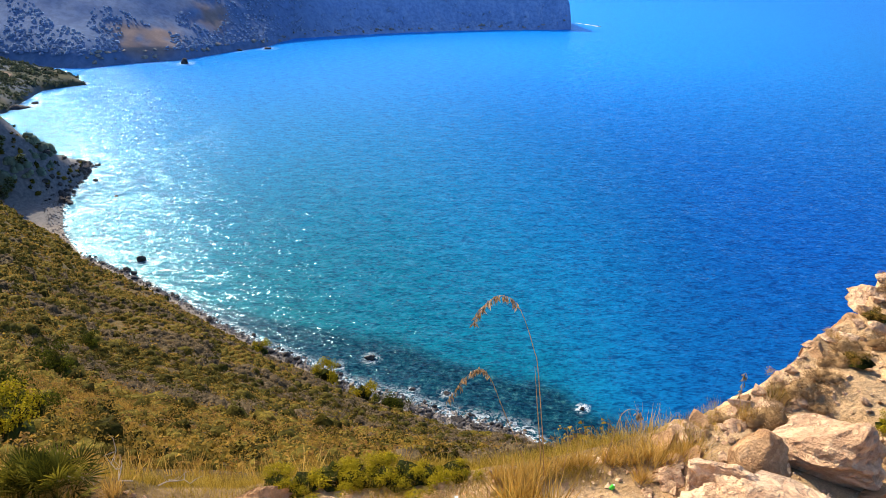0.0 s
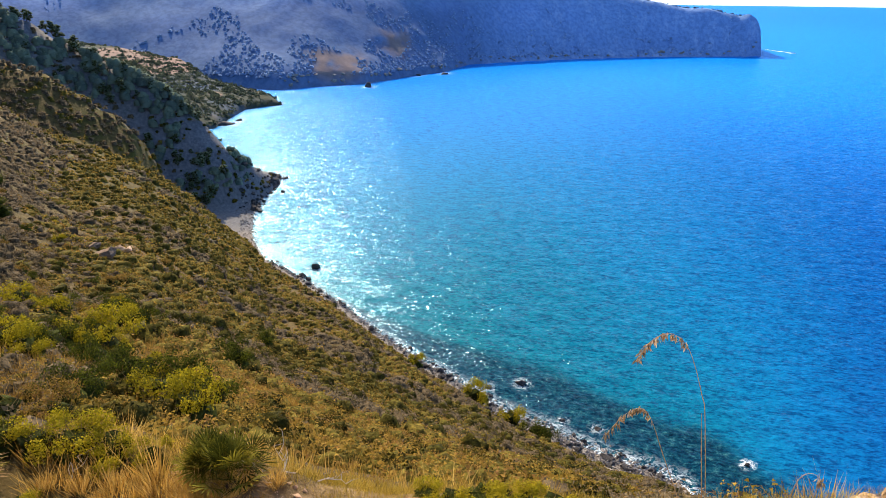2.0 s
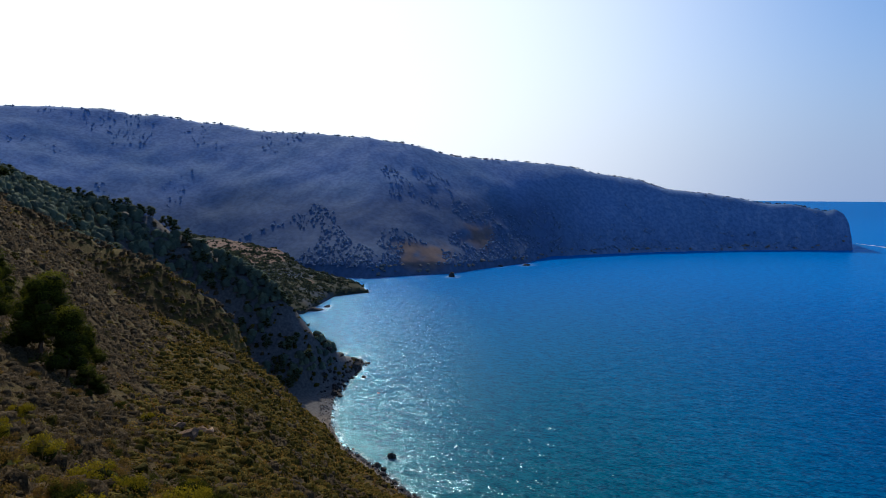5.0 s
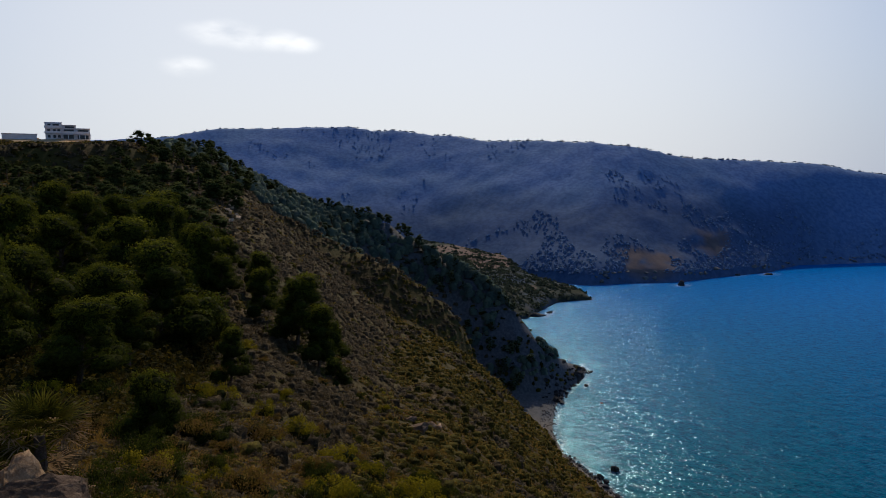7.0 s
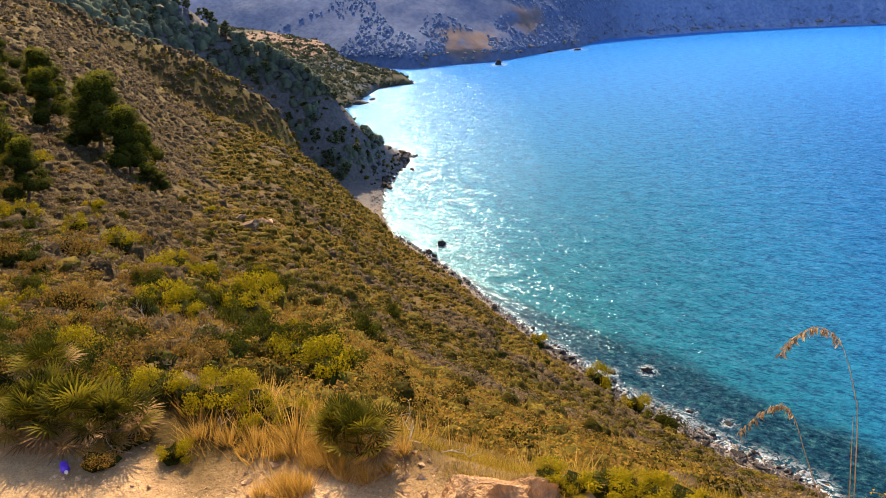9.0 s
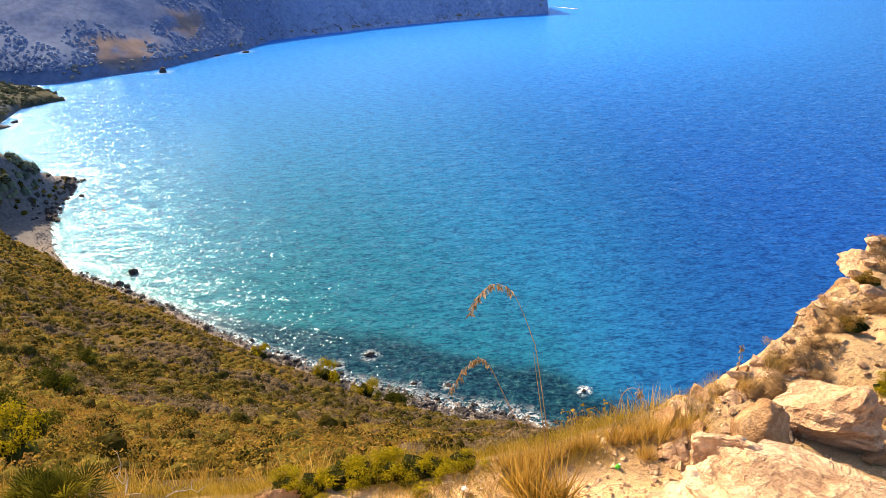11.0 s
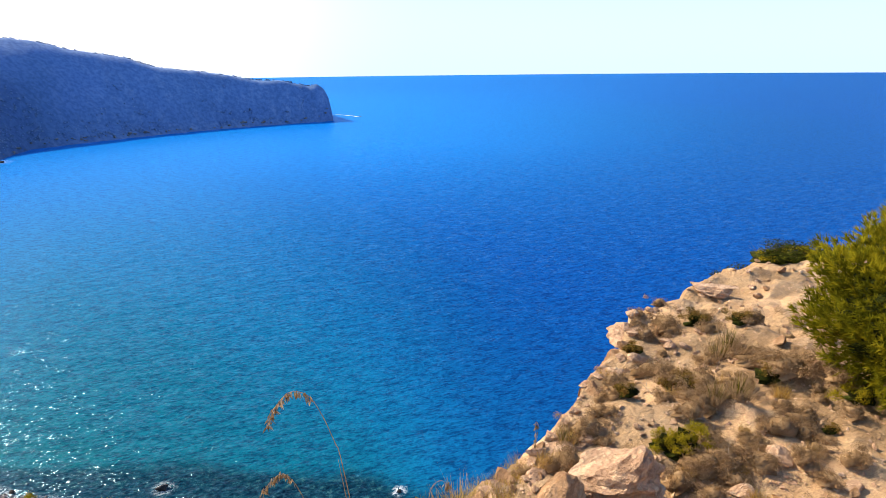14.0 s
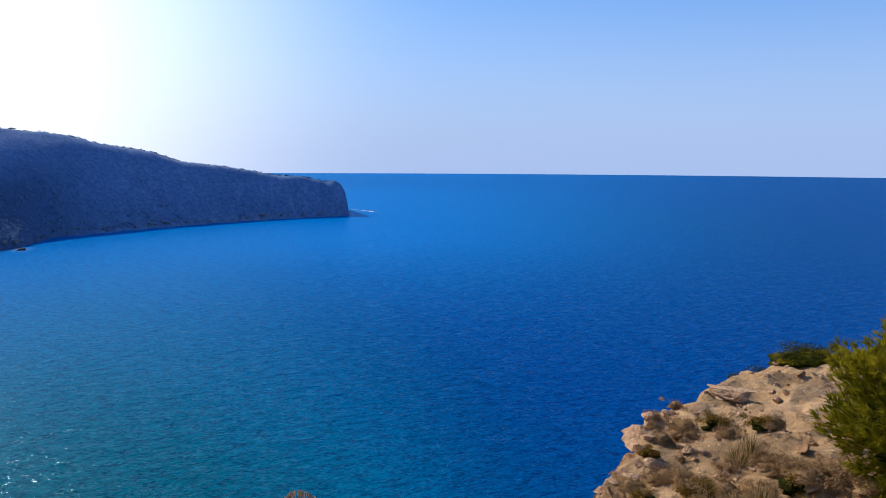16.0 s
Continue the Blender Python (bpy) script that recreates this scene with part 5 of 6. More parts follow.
def build_bushes():
    rng = np.random.default_rng(71)
    kinds = {
        "twiggy": [bush_model("twiggy", 700 + k, "dry grey-brown twiggy bush on the rocky ledge") for k in range(3)],
        "olive": [bush_model("olive", 710 + k, "low olive-brown bush on dry ground") for k in range(2)],
        "green": [bush_model("green", 720 + k, "bright yellow-green flowering bush") for k in range(2)],
        "dark": [bush_model("dark", 730, "dark green rounded bush")],
        "spiky": [bush_model("spiky", 740 + k, "spiky half-dead grass clump with grey leaves") for k in range(2)],
        "grass": [bush_model("grass", 750 + k, "golden dry grass tuft", "grass tuft") for k in range(2)],
    }
    kinds["stalks"] = [bush_model("stalks", 760 + k, "tall clump of dry golden grass stalks", "grass clump") for k in range(2)]
    used = {k: 0 for k in kinds}

    def put(kind, p, s, flat=1.0):
        ms = kinds[kind]
        if p[2] > EYE - 3.9 and np.hypot(p[0], p[1]) < 15:
            s *= {"twiggy": 0.72, "olive": 0.75, "green": 0.72, "spiky": 0.8}.get(kind, 0.9)
        k = used[kind]
        used[kind] += 1
        m = turned(p, 360 * rng.random(), (s, s, s * flat))
        ob = ms[k] if k < len(ms) else copy_thing(ms[k % len(ms)], m)
        ob.matrix_basis = m
        tagged(ob, group={"grass": "grass tufts", "stalks": "grass clumps"}.get(kind, kind + " bushes"))

    # on the ledge towards the cliff: kind, bearing, elevation, size
    for kind, az, el, s in (("spiky", -43.7, -22.3, 1.0), ("olive", -36.2, -23.4, 0.8), ("twiggy", -38.6, -20.8, 1.0), ("twiggy", -37.2, -22.0, 1.0), ("olive", -41.0, -20.6, 0.9), ("twiggy", -37.3, -24.8, 0.9),
                            ("twiggy", -32.7, -29.8, 0.9), ("twiggy", -33.8, -28.8, 0.7), ("twiggy", -39.6, -25.8, 1.1), ("twiggy", -42.1, -25.6, 1.2), ("twiggy", -43.5, -26.6, 1.1), ("olive", -36.1, -27.8, 0.7),
                            ("green", -41.0, -30.3, 0.95), ("green", -39.4, -30.6, 0.7), ("spiky", -30.9, -30.8, 0.6), ("spiky", -45.0, -26.7, 0.9), ("spiky", -43.2, -27.2, 0.8), ("twiggy", -42.6, -31.4, 1.0),
                            ("twiggy", -44.4, -30.4, 1.0), ("twiggy", -41.2, -32.6, 0.9), ("olive", -44.3, -20.3, 0.8)):
        put(kind, ledge(az, el), s)
    for kind, az, el, s in (("twiggy", -46.6, -14.8, 1.0), ("twiggy", -43.2, -15.6, 0.8), ("twiggy", -45.4, -20.0, 1.1), ("spiky", -42.9, -23.0, 0.9),
                            ("twiggy", -39.1, -21.4, 0.9), ("twiggy", -48.1, -24.2, 1.4), ("twiggy", -49.2, -23.6, 1.2), ("olive", -47.0, -24.6, 1.0), ("olive", -40.4, -26.2, 0.9), ("green", -40.8, -30.9, 0.8),
                            ("twiggy", -52.1, -24.2, 1.0), ("green", -53.5, -24.8, 1.0), ("twiggy", -50.8, -22.8, 0.9), ("twiggy", -38.0, -19.4, 0.7), ("twiggy", -36.4, -20.4, 0.6), ("twiggy", -34.9, -21.6, 0.7)):
        put(kind, ledge(az, el), s)
    for k in range(130):                                  # more dry tufts between them
        az = -27 - 27 * rng.random()
        el = -20 - 13 * rng.random()
        r = 3.45 / math.tan(radians(-el))
        if r < float(table(np.array(az), TERRACE, 1)) - 0.3:
            put(("twiggy", "twiggy", "grass", "twiggy", "twiggy")[k % 5], ledge(az, el), 0.3 + 0.5 * rng.random())
    for kind, az, el, s in (("dark", -45.0, -14.75, 1.7), ("dark", -46.2, -14.7, 2.0), ("green", -45.6, -14.95, 1.5), ("dark", -47.8, -14.6, 2.0), ("green", -49.3, -14.6, 2.0)):
        put(kind, ledge(az, el), s, 0.62)
    # low dry bushes among the stones
    for kind, az, el, s in (("twiggy", -48.5, -27.8, 0.9), ("twiggy", -50.3, -27.6, 0.8), ("olive", -51.9, -27.0, 0.45), ("twiggy", -53.9, -28.8, 0.7), ("twiggy", -47.4, -30.3, 0.85), ("twiggy", -45.5, -31.8, 0.8), ("twiggy", -50.6, -29.7, 0.7),
                            ("twiggy", -43.2, -31.4, 0.8), ("twiggy", -49.2, -23.6, 1.1), ("twiggy", -47.7, -23.4, 1.0), ("twiggy", -41.2, -27.1, 0.8), ("grass", -43.9, -25.4, 0.8), ("twiggy", -53.3, -26.0, 0.7), ("grass", -46.2, -30.8, 0.5), ("twiggy", -52.3, -30.4, 0.6)):
        put(kind, ledge(az, el), s)
    # grass at the brow
    for az, el, s in ((-25.2, -36.4, 1.0), (-24.4, -36.8, 1.0), (-23.2, -37.2, 0.9), (-21.7, -37.4, 0.9), (-20.0, -37.8, 0.8), (-21.3, -39.2, 0.6), (-18.2, -38.2, 0.8), (-15.5, -38.8, 0.8),
                      (-12, -40.0, 0.75), (-10.4, -40.6, 0.8), (-8.8, -41.0, 0.8), (-7.0, -41.2, 0.65), (-10, -42, 0.7), (-13.6, -39.2, 0.6), (31, -39.0, 0.7),
                      (38.8, -38.4, 1.0), (41.5, -37.6, 1.0), (45, -36, 0.8), (47.5, -35.5, 0.8), (37, -40.0, 0.7), (50, -34.5, 0.7)):
        put("grass", ledge(az, el), s)
    for az, el, s in ((-10.5, -43.6, 1.0), (-13.0, -43.2, 0.85), (-8.6, -42.8, 0.8), (41.5, -36.6, 0.9)):
        put("stalks", ledge(az, el), s)
    for k in range(38):                                   # a wide patch of bleached grass
        put("stalks" if k % 7 == 0 else "grass", ledge(32 + 15 * rng.random(), -36.0 - 4.5 * rng.random()), (0.4 + 0.5 * rng.random()) * (0.6 if k % 7 == 0 else 1.0))
    # yellow-flowering shrubs along the brow and on the left
    for az, el, s in ((16, -41.0, 0.8), (13.5, -41.4, 0.9), (10.7, -41.2, 1.1), (8, -41.4, 1.0), (5.5, -41.4, 1.0), (2.9, -41.5, 1.1), (0.2, -41.3, 0.9), (-2.5, -41.0, 0.8), (47.0, -33.0, 1.3), (49.5, -32.0, 1.2),
                      (52, -31, 1.2), (44.5, -33.8, 1.1), (54.5, -29.5, 1.2), (57, -28, 1.2), (52.5, -35.5, 0.7), (42.0, -35.2, 0.9)):
        put("green", ledge(az, el), s * (0.85 if el < -40 else 1.0), 0.6 if el < -40 else 1.0)
    for az, el, s in ((58.1, -34.4, 0.8), (56.5, -33.8, 0.7), (54.8, -33.6, 0.6)):
        put("olive", ledge(az, el), s)
    # bright and dark shrubs of the upper slope
    for kind, az, el, s in (("green", 44.0, -26.0, 3.2), ("green", 43.2, -25.2, 2.2), ("green", 48.5, -21.8, 3.4), ("green", 47.5, -22.8, 2.6), ("dark", 41.8, -29.4, 2.0), ("dark", 42.6, -23.0, 3.0), ("dark", 40.6, -24.5, 2.6),
                            ("dark", 64.3, -19.6, 1.9), ("dark", 64.7, -18.6, 2.2), ("green", 63.6, -19.8, 1.3), ("olive", 68.5, -16.0, 1.6), ("green", 70.0, -15.0, 1.4), ("green", 52.0, -19.2, 3.0), ("green", 54.8, -17.0, 2.6), ("green", 53.5, -15.6, 2.4), ("green", 70.5, -14.0, 2.5),
                            ("dark", 46.0, -25.2, 2.2), ("dark", 38.5, -30.5, 2.0), ("dark", 36.6, -32.0, 1.8), ("green", 37.6, -32.8, 1.6), ("green", 39.6, -31.4, 1.7), ("dark", 33.5, -29.0, 3.0), ("dark", 30.5, -27.5, 3.4),
                            ("green", 50.0, -24.5, 2.2), ("green", 58.5, -15.5, 3.0), ("green", 56.2, -12.4, 3.0), ("dark", 66.5, -14.5, 3.0)):
        put(kind, at(az, sight(az, el)), s, 1.2)
    for k in range(190):
        az, el = 37 + 31 * rng.random(), -13 - 18 * rng.random() ** 1.1
        r = sight(az, el)
        put(("dark", "olive", "green", "dark", "olive")[k % 5], at(az, r), (1.2 + 1.8 * rng.random() ** 1.7) * float(np.interp(r, [7, 22], [0.5, 1.0])), 1.15)
    # round bushes by the shore
    for kind, az, r, s in (("green", 10.6, 118, 12.0), ("green", 7.3, 112, 10.0), ("dark", 4.0, 106, 10.0), ("green", 16.6, 129, 8.0)):
        put(kind, at(az, r), s, 1.3)


# ---------------------------------------------------------------- fan palms
def palm_model(seed, fronds, trunk):
    rng = np.random.default_rng(seed)
    root = new("fan_palm")
    co, fa, tint = [], [], []
    dco, dfa, dt = [], [], []
    for k in range(fronds):
        dead = k < fronds * 0.25
        t = 2.4 * k + rng.random()
        up = (-0.15 + 0.5 * rng.random()) if dead else 0.25 + 1.15 * rng.random() ** 0.8
        d = np.array([math.cos(t) * math.cos(up), math.sin(t) * math.cos(up), math.sin(up)])
        side = unit(np.cross(d, np.array([0, 0, 1.0])))
        nrm = np.cross(side, d)
        stalk = 0.22 + 0.16 * rng.random()
        hub = np.array([0, 0, trunk]) + d * stalk
        c, f, tt = (dco, dfa, dt) if dead else (co, fa, tint)
        b = len(c)
        w = 0.006
        c += [np.array([0, 0, trunk]) - side * w, np.array([0, 0, trunk]) + side * w, hub + nrm * w]
        f.append((b, b + 1, b + 2))
        shade = 0.25 + 0.6 * rng.random()
        tt += [shade] * 3
        n = 15
        for j in range(n):
            a = (j / (n - 1) - 0.5) * 3.5
            ln = (0.26 + 0.08 * rng.random()) * (1 - 0.18 * abs(a) / 1.75)
            e = d * math.cos(a) + side * math.sin(a) + nrm * (0.12 - 0.3 * rng.random() * (1 if dead else 0.4))
            q = unit(np.cross(e, nrm)) * 0.011
            b = len(c)
            c += [hub, hub + e * ln * 0.5 + q + nrm * 0.006, hub + e * ln * 0.5 - q + nrm * 0.006, hub + e * ln - np.array([0, 0, 0.03])]
            f += [(b, b + 1, b + 2), (b + 1, b + 3, b + 2)]
            tt += [shade - 0.1, shade, shade, shade + 0.3]
    part_np("frond_crown", np.array(co), np.array(fa), PALM, root, np.array(tint))
    part_np("dead_skirt", np.array(dco), np.array(dfa), GREY, root, np.array(dt) * 0.7)
    bm = bmesh.new()
    bmesh.ops.create_cone(bm, segments=10, radius1=0.075, radius2=0.055, depth=trunk + 0.12, cap_ends=True)
    bmesh.ops.translate(bm, verts=bm.verts, vec=(0, 0, trunk / 2 - 0.06))
    part("trunk", bm, BARK, root, "short shaggy palm trunk")
    return tagged(root, "dwarf fan palm with green fronds and dead grey leaves", "palm", "fan palms")


def build_palms():
    models = [palm_model(800 + k, 46, 0.10) for k in range(2)] + [palm_model(805, 40, 0.55)]
    models[2]["label"] = "dwarf fan palm on a short trunk"
    rng = np.random.default_rng(81)
    rows = [(0, 35.2, 4.36, 0.70), (0, 58.6, 5.55, 0.80), (1, 56.2, 5.4, 0.72), (1, 61.6, 5.85, 0.72), (1, 64.6, 6.25, 0.62), (0, 60.2, 6.0, 0.75), (2, 59.8, 6.4, 0.58), (2, 71.3, 12.5, 1.5), (1, 72.5, 12.8, 1.5), (1, 37.2, 4.55, 0.56)]
    seen = set()
    for k, az, r, s in rows:
        m = turned(at(az, r), 360 * rng.random(), s, 0, 0, 0.02)
        ob = copy_thing(models[k], m) if k in seen else models[k]
        seen.add(k)
        ob.matrix_basis = m


# ---------------------------------------------------------------- tall reed grass with seed heads
def tube_along(bm, pts, radii, sides=6):
    rings = []
    for i, (p, w) in enumerate(zip(pts, radii)):
        d = (pts[min(i + 1, len(pts) - 1)] - pts[max(i - 1, 0)]).normalized()
        q = d.to_track_quat("Z", "Y")
        rings.append([bm.verts.new(p + q @ Vector((math.cos(a) * w, math.sin(a) * w, 0))) for a in (2 * math.pi * k / sides for k in range(sides))])
    for lo, hi in zip(rings, rings[1:]):
        for k in range(sides):
            bm.faces.new((lo[k], lo[(k + 1) % sides], hi[(k + 1) % sides], hi[k]))


def seen_point(az, el, r):
    return Vector((-r * math.sin(radians(az)), r * math.cos(radians(az)), EYE + r * math.tan(radians(el))))


def reed(points, r, heads, label, thick=0.0036):
    """A stalk through points given by bearing and elevation at the range r; heads: the share of it that bears seed tassels."""
    rng = np.random.default_rng(int(abs(points[0][0]) * 100))
    foot = at(points[0][0], r)
    root = new("reed_grass")
    root.location = foot
    raw = [Vector((0, 0, -0.03))] + [seen_point(a, e, r) - Vector(foot) for a, e in points[1:]]
    pts = []
    for i in range(len(raw) - 1):                     # smooth curve through the points
        p0, p1, p2, p3 = raw[max(i - 1, 0)], raw[i], raw[i + 1], raw[min(i + 2, len(raw) - 1)]
        for k in range(6):
            t = k / 6
            pts.append(0.5 * ((2 * p1) + (p2 - p0) * t + (2 * p0 - 5 * p1 + 4 * p2 - p3) * t * t + (3 * p1 - p0 - 3 * p2 + p3) * t ** 3))
    pts.append(raw[-1])
    bm = bmesh.new()
    tube_along(bm, pts, [thick * (1 - 0.85 * i / len(pts)) for i in range(len(pts))])
    part("stem", bm, REED, root)
    if heads:
        co, tint = [], []
        first = int(len(pts) * (1 - heads))
        for i in range(first, len(pts)):
            for k in range(8 if (i // 2) % 2 else 2):
                p = pts[i].lerp(pts[min(i + 1, len(pts) - 1)], rng.random())
                d = Vector((0.35 * rng.normal(), 0.35 * rng.normal(), -1)).normalized()
                ln = 0.03 + 0.03 * rng.random()
                q = d.cross(Vector(rng.normal(size=3))).normalized() * 0.006
                top = p + Vector(rng.normal(size=3)) * 0.006
                co += [top, top + d * ln * 0.5 + q, top + d * ln, top + d * ln * 0.5 - q]
                tint += [rng.random()] * 4
        co = np.array([tuple(c) for c in co])
        fa = np.arange(len(co)).reshape(-1, 4)
        part_np("seed_head", co, fa, SEED, root, np.array(tint))
    return tagged(root, label, "grass", "tall reed grass")


REED = plain_material("reed_stem", (0.32, 0.19, 0.08), 0.6, 30)
SEED = leaf_material("seed_tassel", (0.15, 0.095, 0.05), (0.28, 0.19, 0.10), (0.46, 0.36, 0.24))


def build_reeds():
    reed([(-11.8, -41), (-11.3, -37.9), (-10.1, -32), (-9.6, -30.6), (-8.6, -28.4), (-7.6, -26.9), (-6.3, -26.3), (-5.2, -26.7), (-4.3, -27.6), (-3.7, -28.6)], 4.0, 0.46, "tall arching reed stalk with a drooping tan seed head")
    reed([(-10.2, -41), (-9.4, -39.2), (-8.2, -37.4), (-6.8, -35.2), (-5.6, -33.2), (-4.6, -32.5), (-3.6, -32.9), (-2.6, -33.8), (-1.6, -35.0)], 4.05, 0.5, "arching reed stalk with a drooping tan seed head")
    reed([(-11.4, -41), (-11.0, -38), (-10.3, -34.6), (-9.8, -31.9)], 4.1, 0, "straight dry reed stalk at the brow", 0.006)
    reed([(-13.5, -41), (-13.8, -38), (-14.0, -36.2)], 4.1, 0, "thin straight dry stalk at the brow", 0.004)
    reed([(-17.2, -40), (-18, -36.4), (-18.5, -34.6), (-19.4, -34.0), (-20.2, -34.4)], 4.2, 0.2, "thin bent grass stalk at the brow", 0.004)
    reed([(-28.3, -33), (-28.2, -31), (-28.2, -29.3)], 5.6, 0.6, "small upright weed stalk at the cliff edge", 0.004)


# ---------------------------------------------------------------- the young pine on the ledge
def build_ledge_pine():
    rng = np.random.default_rng(91)
    base = at(-57.0, 7.9)
    root = new("pine_bush")
    root.location = base
    bm = bmesh.new()
    for k in range(34):
        t, up = 2.4 * k, 0.2 + 1.2 * rng.random()
        d = Vector((math.cos(t) * math.cos(up), math.sin(t) * math.cos(up), math.sin(up)))
        start = Vector((0, 0, 0.1 + 0.9 * rng.random()))
        mid = start + d * 0.5 + Vector(rng.normal(size=3)) * 0.05
        tube_along(bm, [start, mid, start + d * 0.8 + Vector((0, 0, 0.05))], [0.022, 0.014, 0.006], 5)
    tube_along(bm, [Vector((0, 0, -0.2)), Vector((0.04, 0.02, 0.9)), Vector((0.0, 0.05, 1.7))], [0.08, 0.06, 0.03], 8)
    part("trunk", bm, BARK, root, "grey twisting pine branches")
    # dark body inside the crown in place of its inner shade
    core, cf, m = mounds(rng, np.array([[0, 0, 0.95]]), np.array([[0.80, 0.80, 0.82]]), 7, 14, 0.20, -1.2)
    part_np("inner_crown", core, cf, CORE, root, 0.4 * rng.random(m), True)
    # shoots: short bundles of long needles, all over an uneven crown
    n = 7000
    d = unit(rng.normal(size=(n, 3)))
    k = (0.60 + 0.40 * rng.random((n, 1)) ** 0.5)
    lump = 1 + 0.20 * np.sin(5 * d[:, :1] + 2) * np.sin(6 * d[:, 1:2] + 1) + 0.10 * np.sin(11 * d[:, 2:] + 4 * d[:, :1])
    p = np.array([0, 0, 1.02]) + d * np.array([0.96, 0.96, 1.02]) * k * lump
    p[:, 2] = np.maximum(p[:, 2], 0.04)
    axis = unit(d + np.array([0, 0, 0.75]) + 0.3 * rng.normal(size=(n, 3)))
    needles = 16
    e = unit(axis[:, None] * 0.9 + 0.62 * unit(rng.normal(size=(n, needles, 3))))
    ln = (0.060 + 0.045 * rng.random((n, needles, 1)))
    q = unit(np.cross(e, rng.normal(size=e.shape))) * 0.0055
    a = p[:, None] + axis[:, None] * 0.05 * rng.random((n, needles, 1))
    co = np.stack([a - q, a + q, a + e * ln], 2).reshape(-1, 3)
    # light in the crown put into the tint: darker inside, lighter on top
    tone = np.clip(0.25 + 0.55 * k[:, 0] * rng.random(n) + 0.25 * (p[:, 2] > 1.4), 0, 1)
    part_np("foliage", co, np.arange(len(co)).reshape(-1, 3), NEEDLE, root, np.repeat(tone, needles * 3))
    tagged(root, "dense bushy young pine with long yellow-green needles", "pine tree")


NEEDLE = leaf_material("long_needles", (0.035, 0.042, 0.004), (0.17, 0.16, 0.008), (0.44, 0.37, 0.020))


# ---------------------------------------------------------------- dead wood
def dead_branch(seed, p, length, rz, upright=0.0):
    """A crooked bleached branch with a few side twigs, lying on the ground."""
    rng = np.random.default_rng(seed)
    root = new("dead_branch")
    bm = bmesh.new()
    pts = [Vector((length * k / 6, 0.10 * length * rng.normal() * (k > 0), 0.02 + upright * length * k / 6 + 0.03 * abs(rng.normal()))) for k in range(7)]
    tube_along(bm, pts, [0.0055 * (1 - 0.11 * k) for k in range(7)], 5)
    part("stem", bm, DEADWOOD, root)
    for k in range(7):
        a = pts[1 + k % 5]
        d = Vector((0.5 + 0.4 * rng.random(), rng.normal() * 0.8, 0.35 + 0.5 * rng.random())).normalized() * length * (0.2 + 0.25 * rng.random())
        bm = bmesh.new()
        tube_along(bm, [a, a + d * 0.5 + Vector(rng.normal(size=3)) * 0.02, a + d], [0.003, 0.0022, 0.001], 4)
        part("twig", bm, DEADWOOD, root)
    root.matrix_basis = turned(p, rz)
    return tagged(root, "bleached crooked dead branch lying on dry ground", "branch", "dead branches")


DEADWOOD = plain_material("bleached_wood", (0.36, 0.29, 0.21), 0.85, 25.0, 0.4)


def build_dead_wood():
    for k, (az, el, length, rz, up) in enumerate(((-44.0, -32.0, 0.5, 25, 0.12), (-46.6, -30.2, 0.35, -20, 0.1), (29.0, -38.6, 0.32, 150, 0.25), (31.5, -38.2, 0.3, 200, 0.3), (27.0, -39.6, 0.26, 10, 0.2),
                                                  (-38.4, -27.4, 0.3, 70, 0.15), (55.5, -34.6, 0.4, 200, 0.15), (48.5, -35.0, 0.35, 100, 0.2))):
        dead_branch(830 + k, ledge(az, el), length, rz, up)
    for k, (az, el) in enumerate(((50.3, -24.5), (52.6, -25.4))):
        dead_branch(850 + k, at(az, sight(az, el)), 0.7, 40 + 90 * k, 0.4)


# ---------------------------------------------------------------- litter
def bottle(name, az, r, h, w, mat, capmat, label, rx, rz):
    root = new(name)
    root.matrix_basis = turned(at(az, r), rz, 1.0, rx, 0, -w * 0.45)
    bm = bmesh.new()
    prof = [(0.0, 0.0), (0.8, 0.0), (1.0, 0.05), (0.88, 0.3), (1.0, 0.42), (0.9, 0.6), (1.0, 0.7), (0.75, 0.84), (0.36, 0.92), (0.34, 0.97), (0.0, 0.97)]
    seg = 14
    rings = [[bm.verts.new((w * a * math.cos(2 * math.pi * k / seg) * (1 + 0.06 * math.sin(3 * k)), w * a * math.sin(2 * math.pi * k / seg), h * (b - 0.5))) for k in range(seg)] for a, b in prof]
    for lo, hi in zip(rings, rings[1:]):
        for k in range(seg):
            bm.faces.new((lo[k], lo[(k + 1) % seg], hi[(k + 1) % seg], hi[k]))
    bmesh.ops.remove_doubles(bm, verts=bm.verts, dist=1e-5)
    for f in bm.faces:
        f.smooth = True
    part("body", bm, mat, root)
    bm = bmesh.new()
    bmesh.ops.create_cone(bm, segments=12, radius1=w * 0.42, radius2=w * 0.40, depth=h * 0.08, cap_ends=True)
    bmesh.ops.translate(bm, verts=bm.verts, vec=(0, 0, h * 0.49))
    part("cap", bm, capmat, root, "white screw cap")
    return tagged(root, label, "bottle")


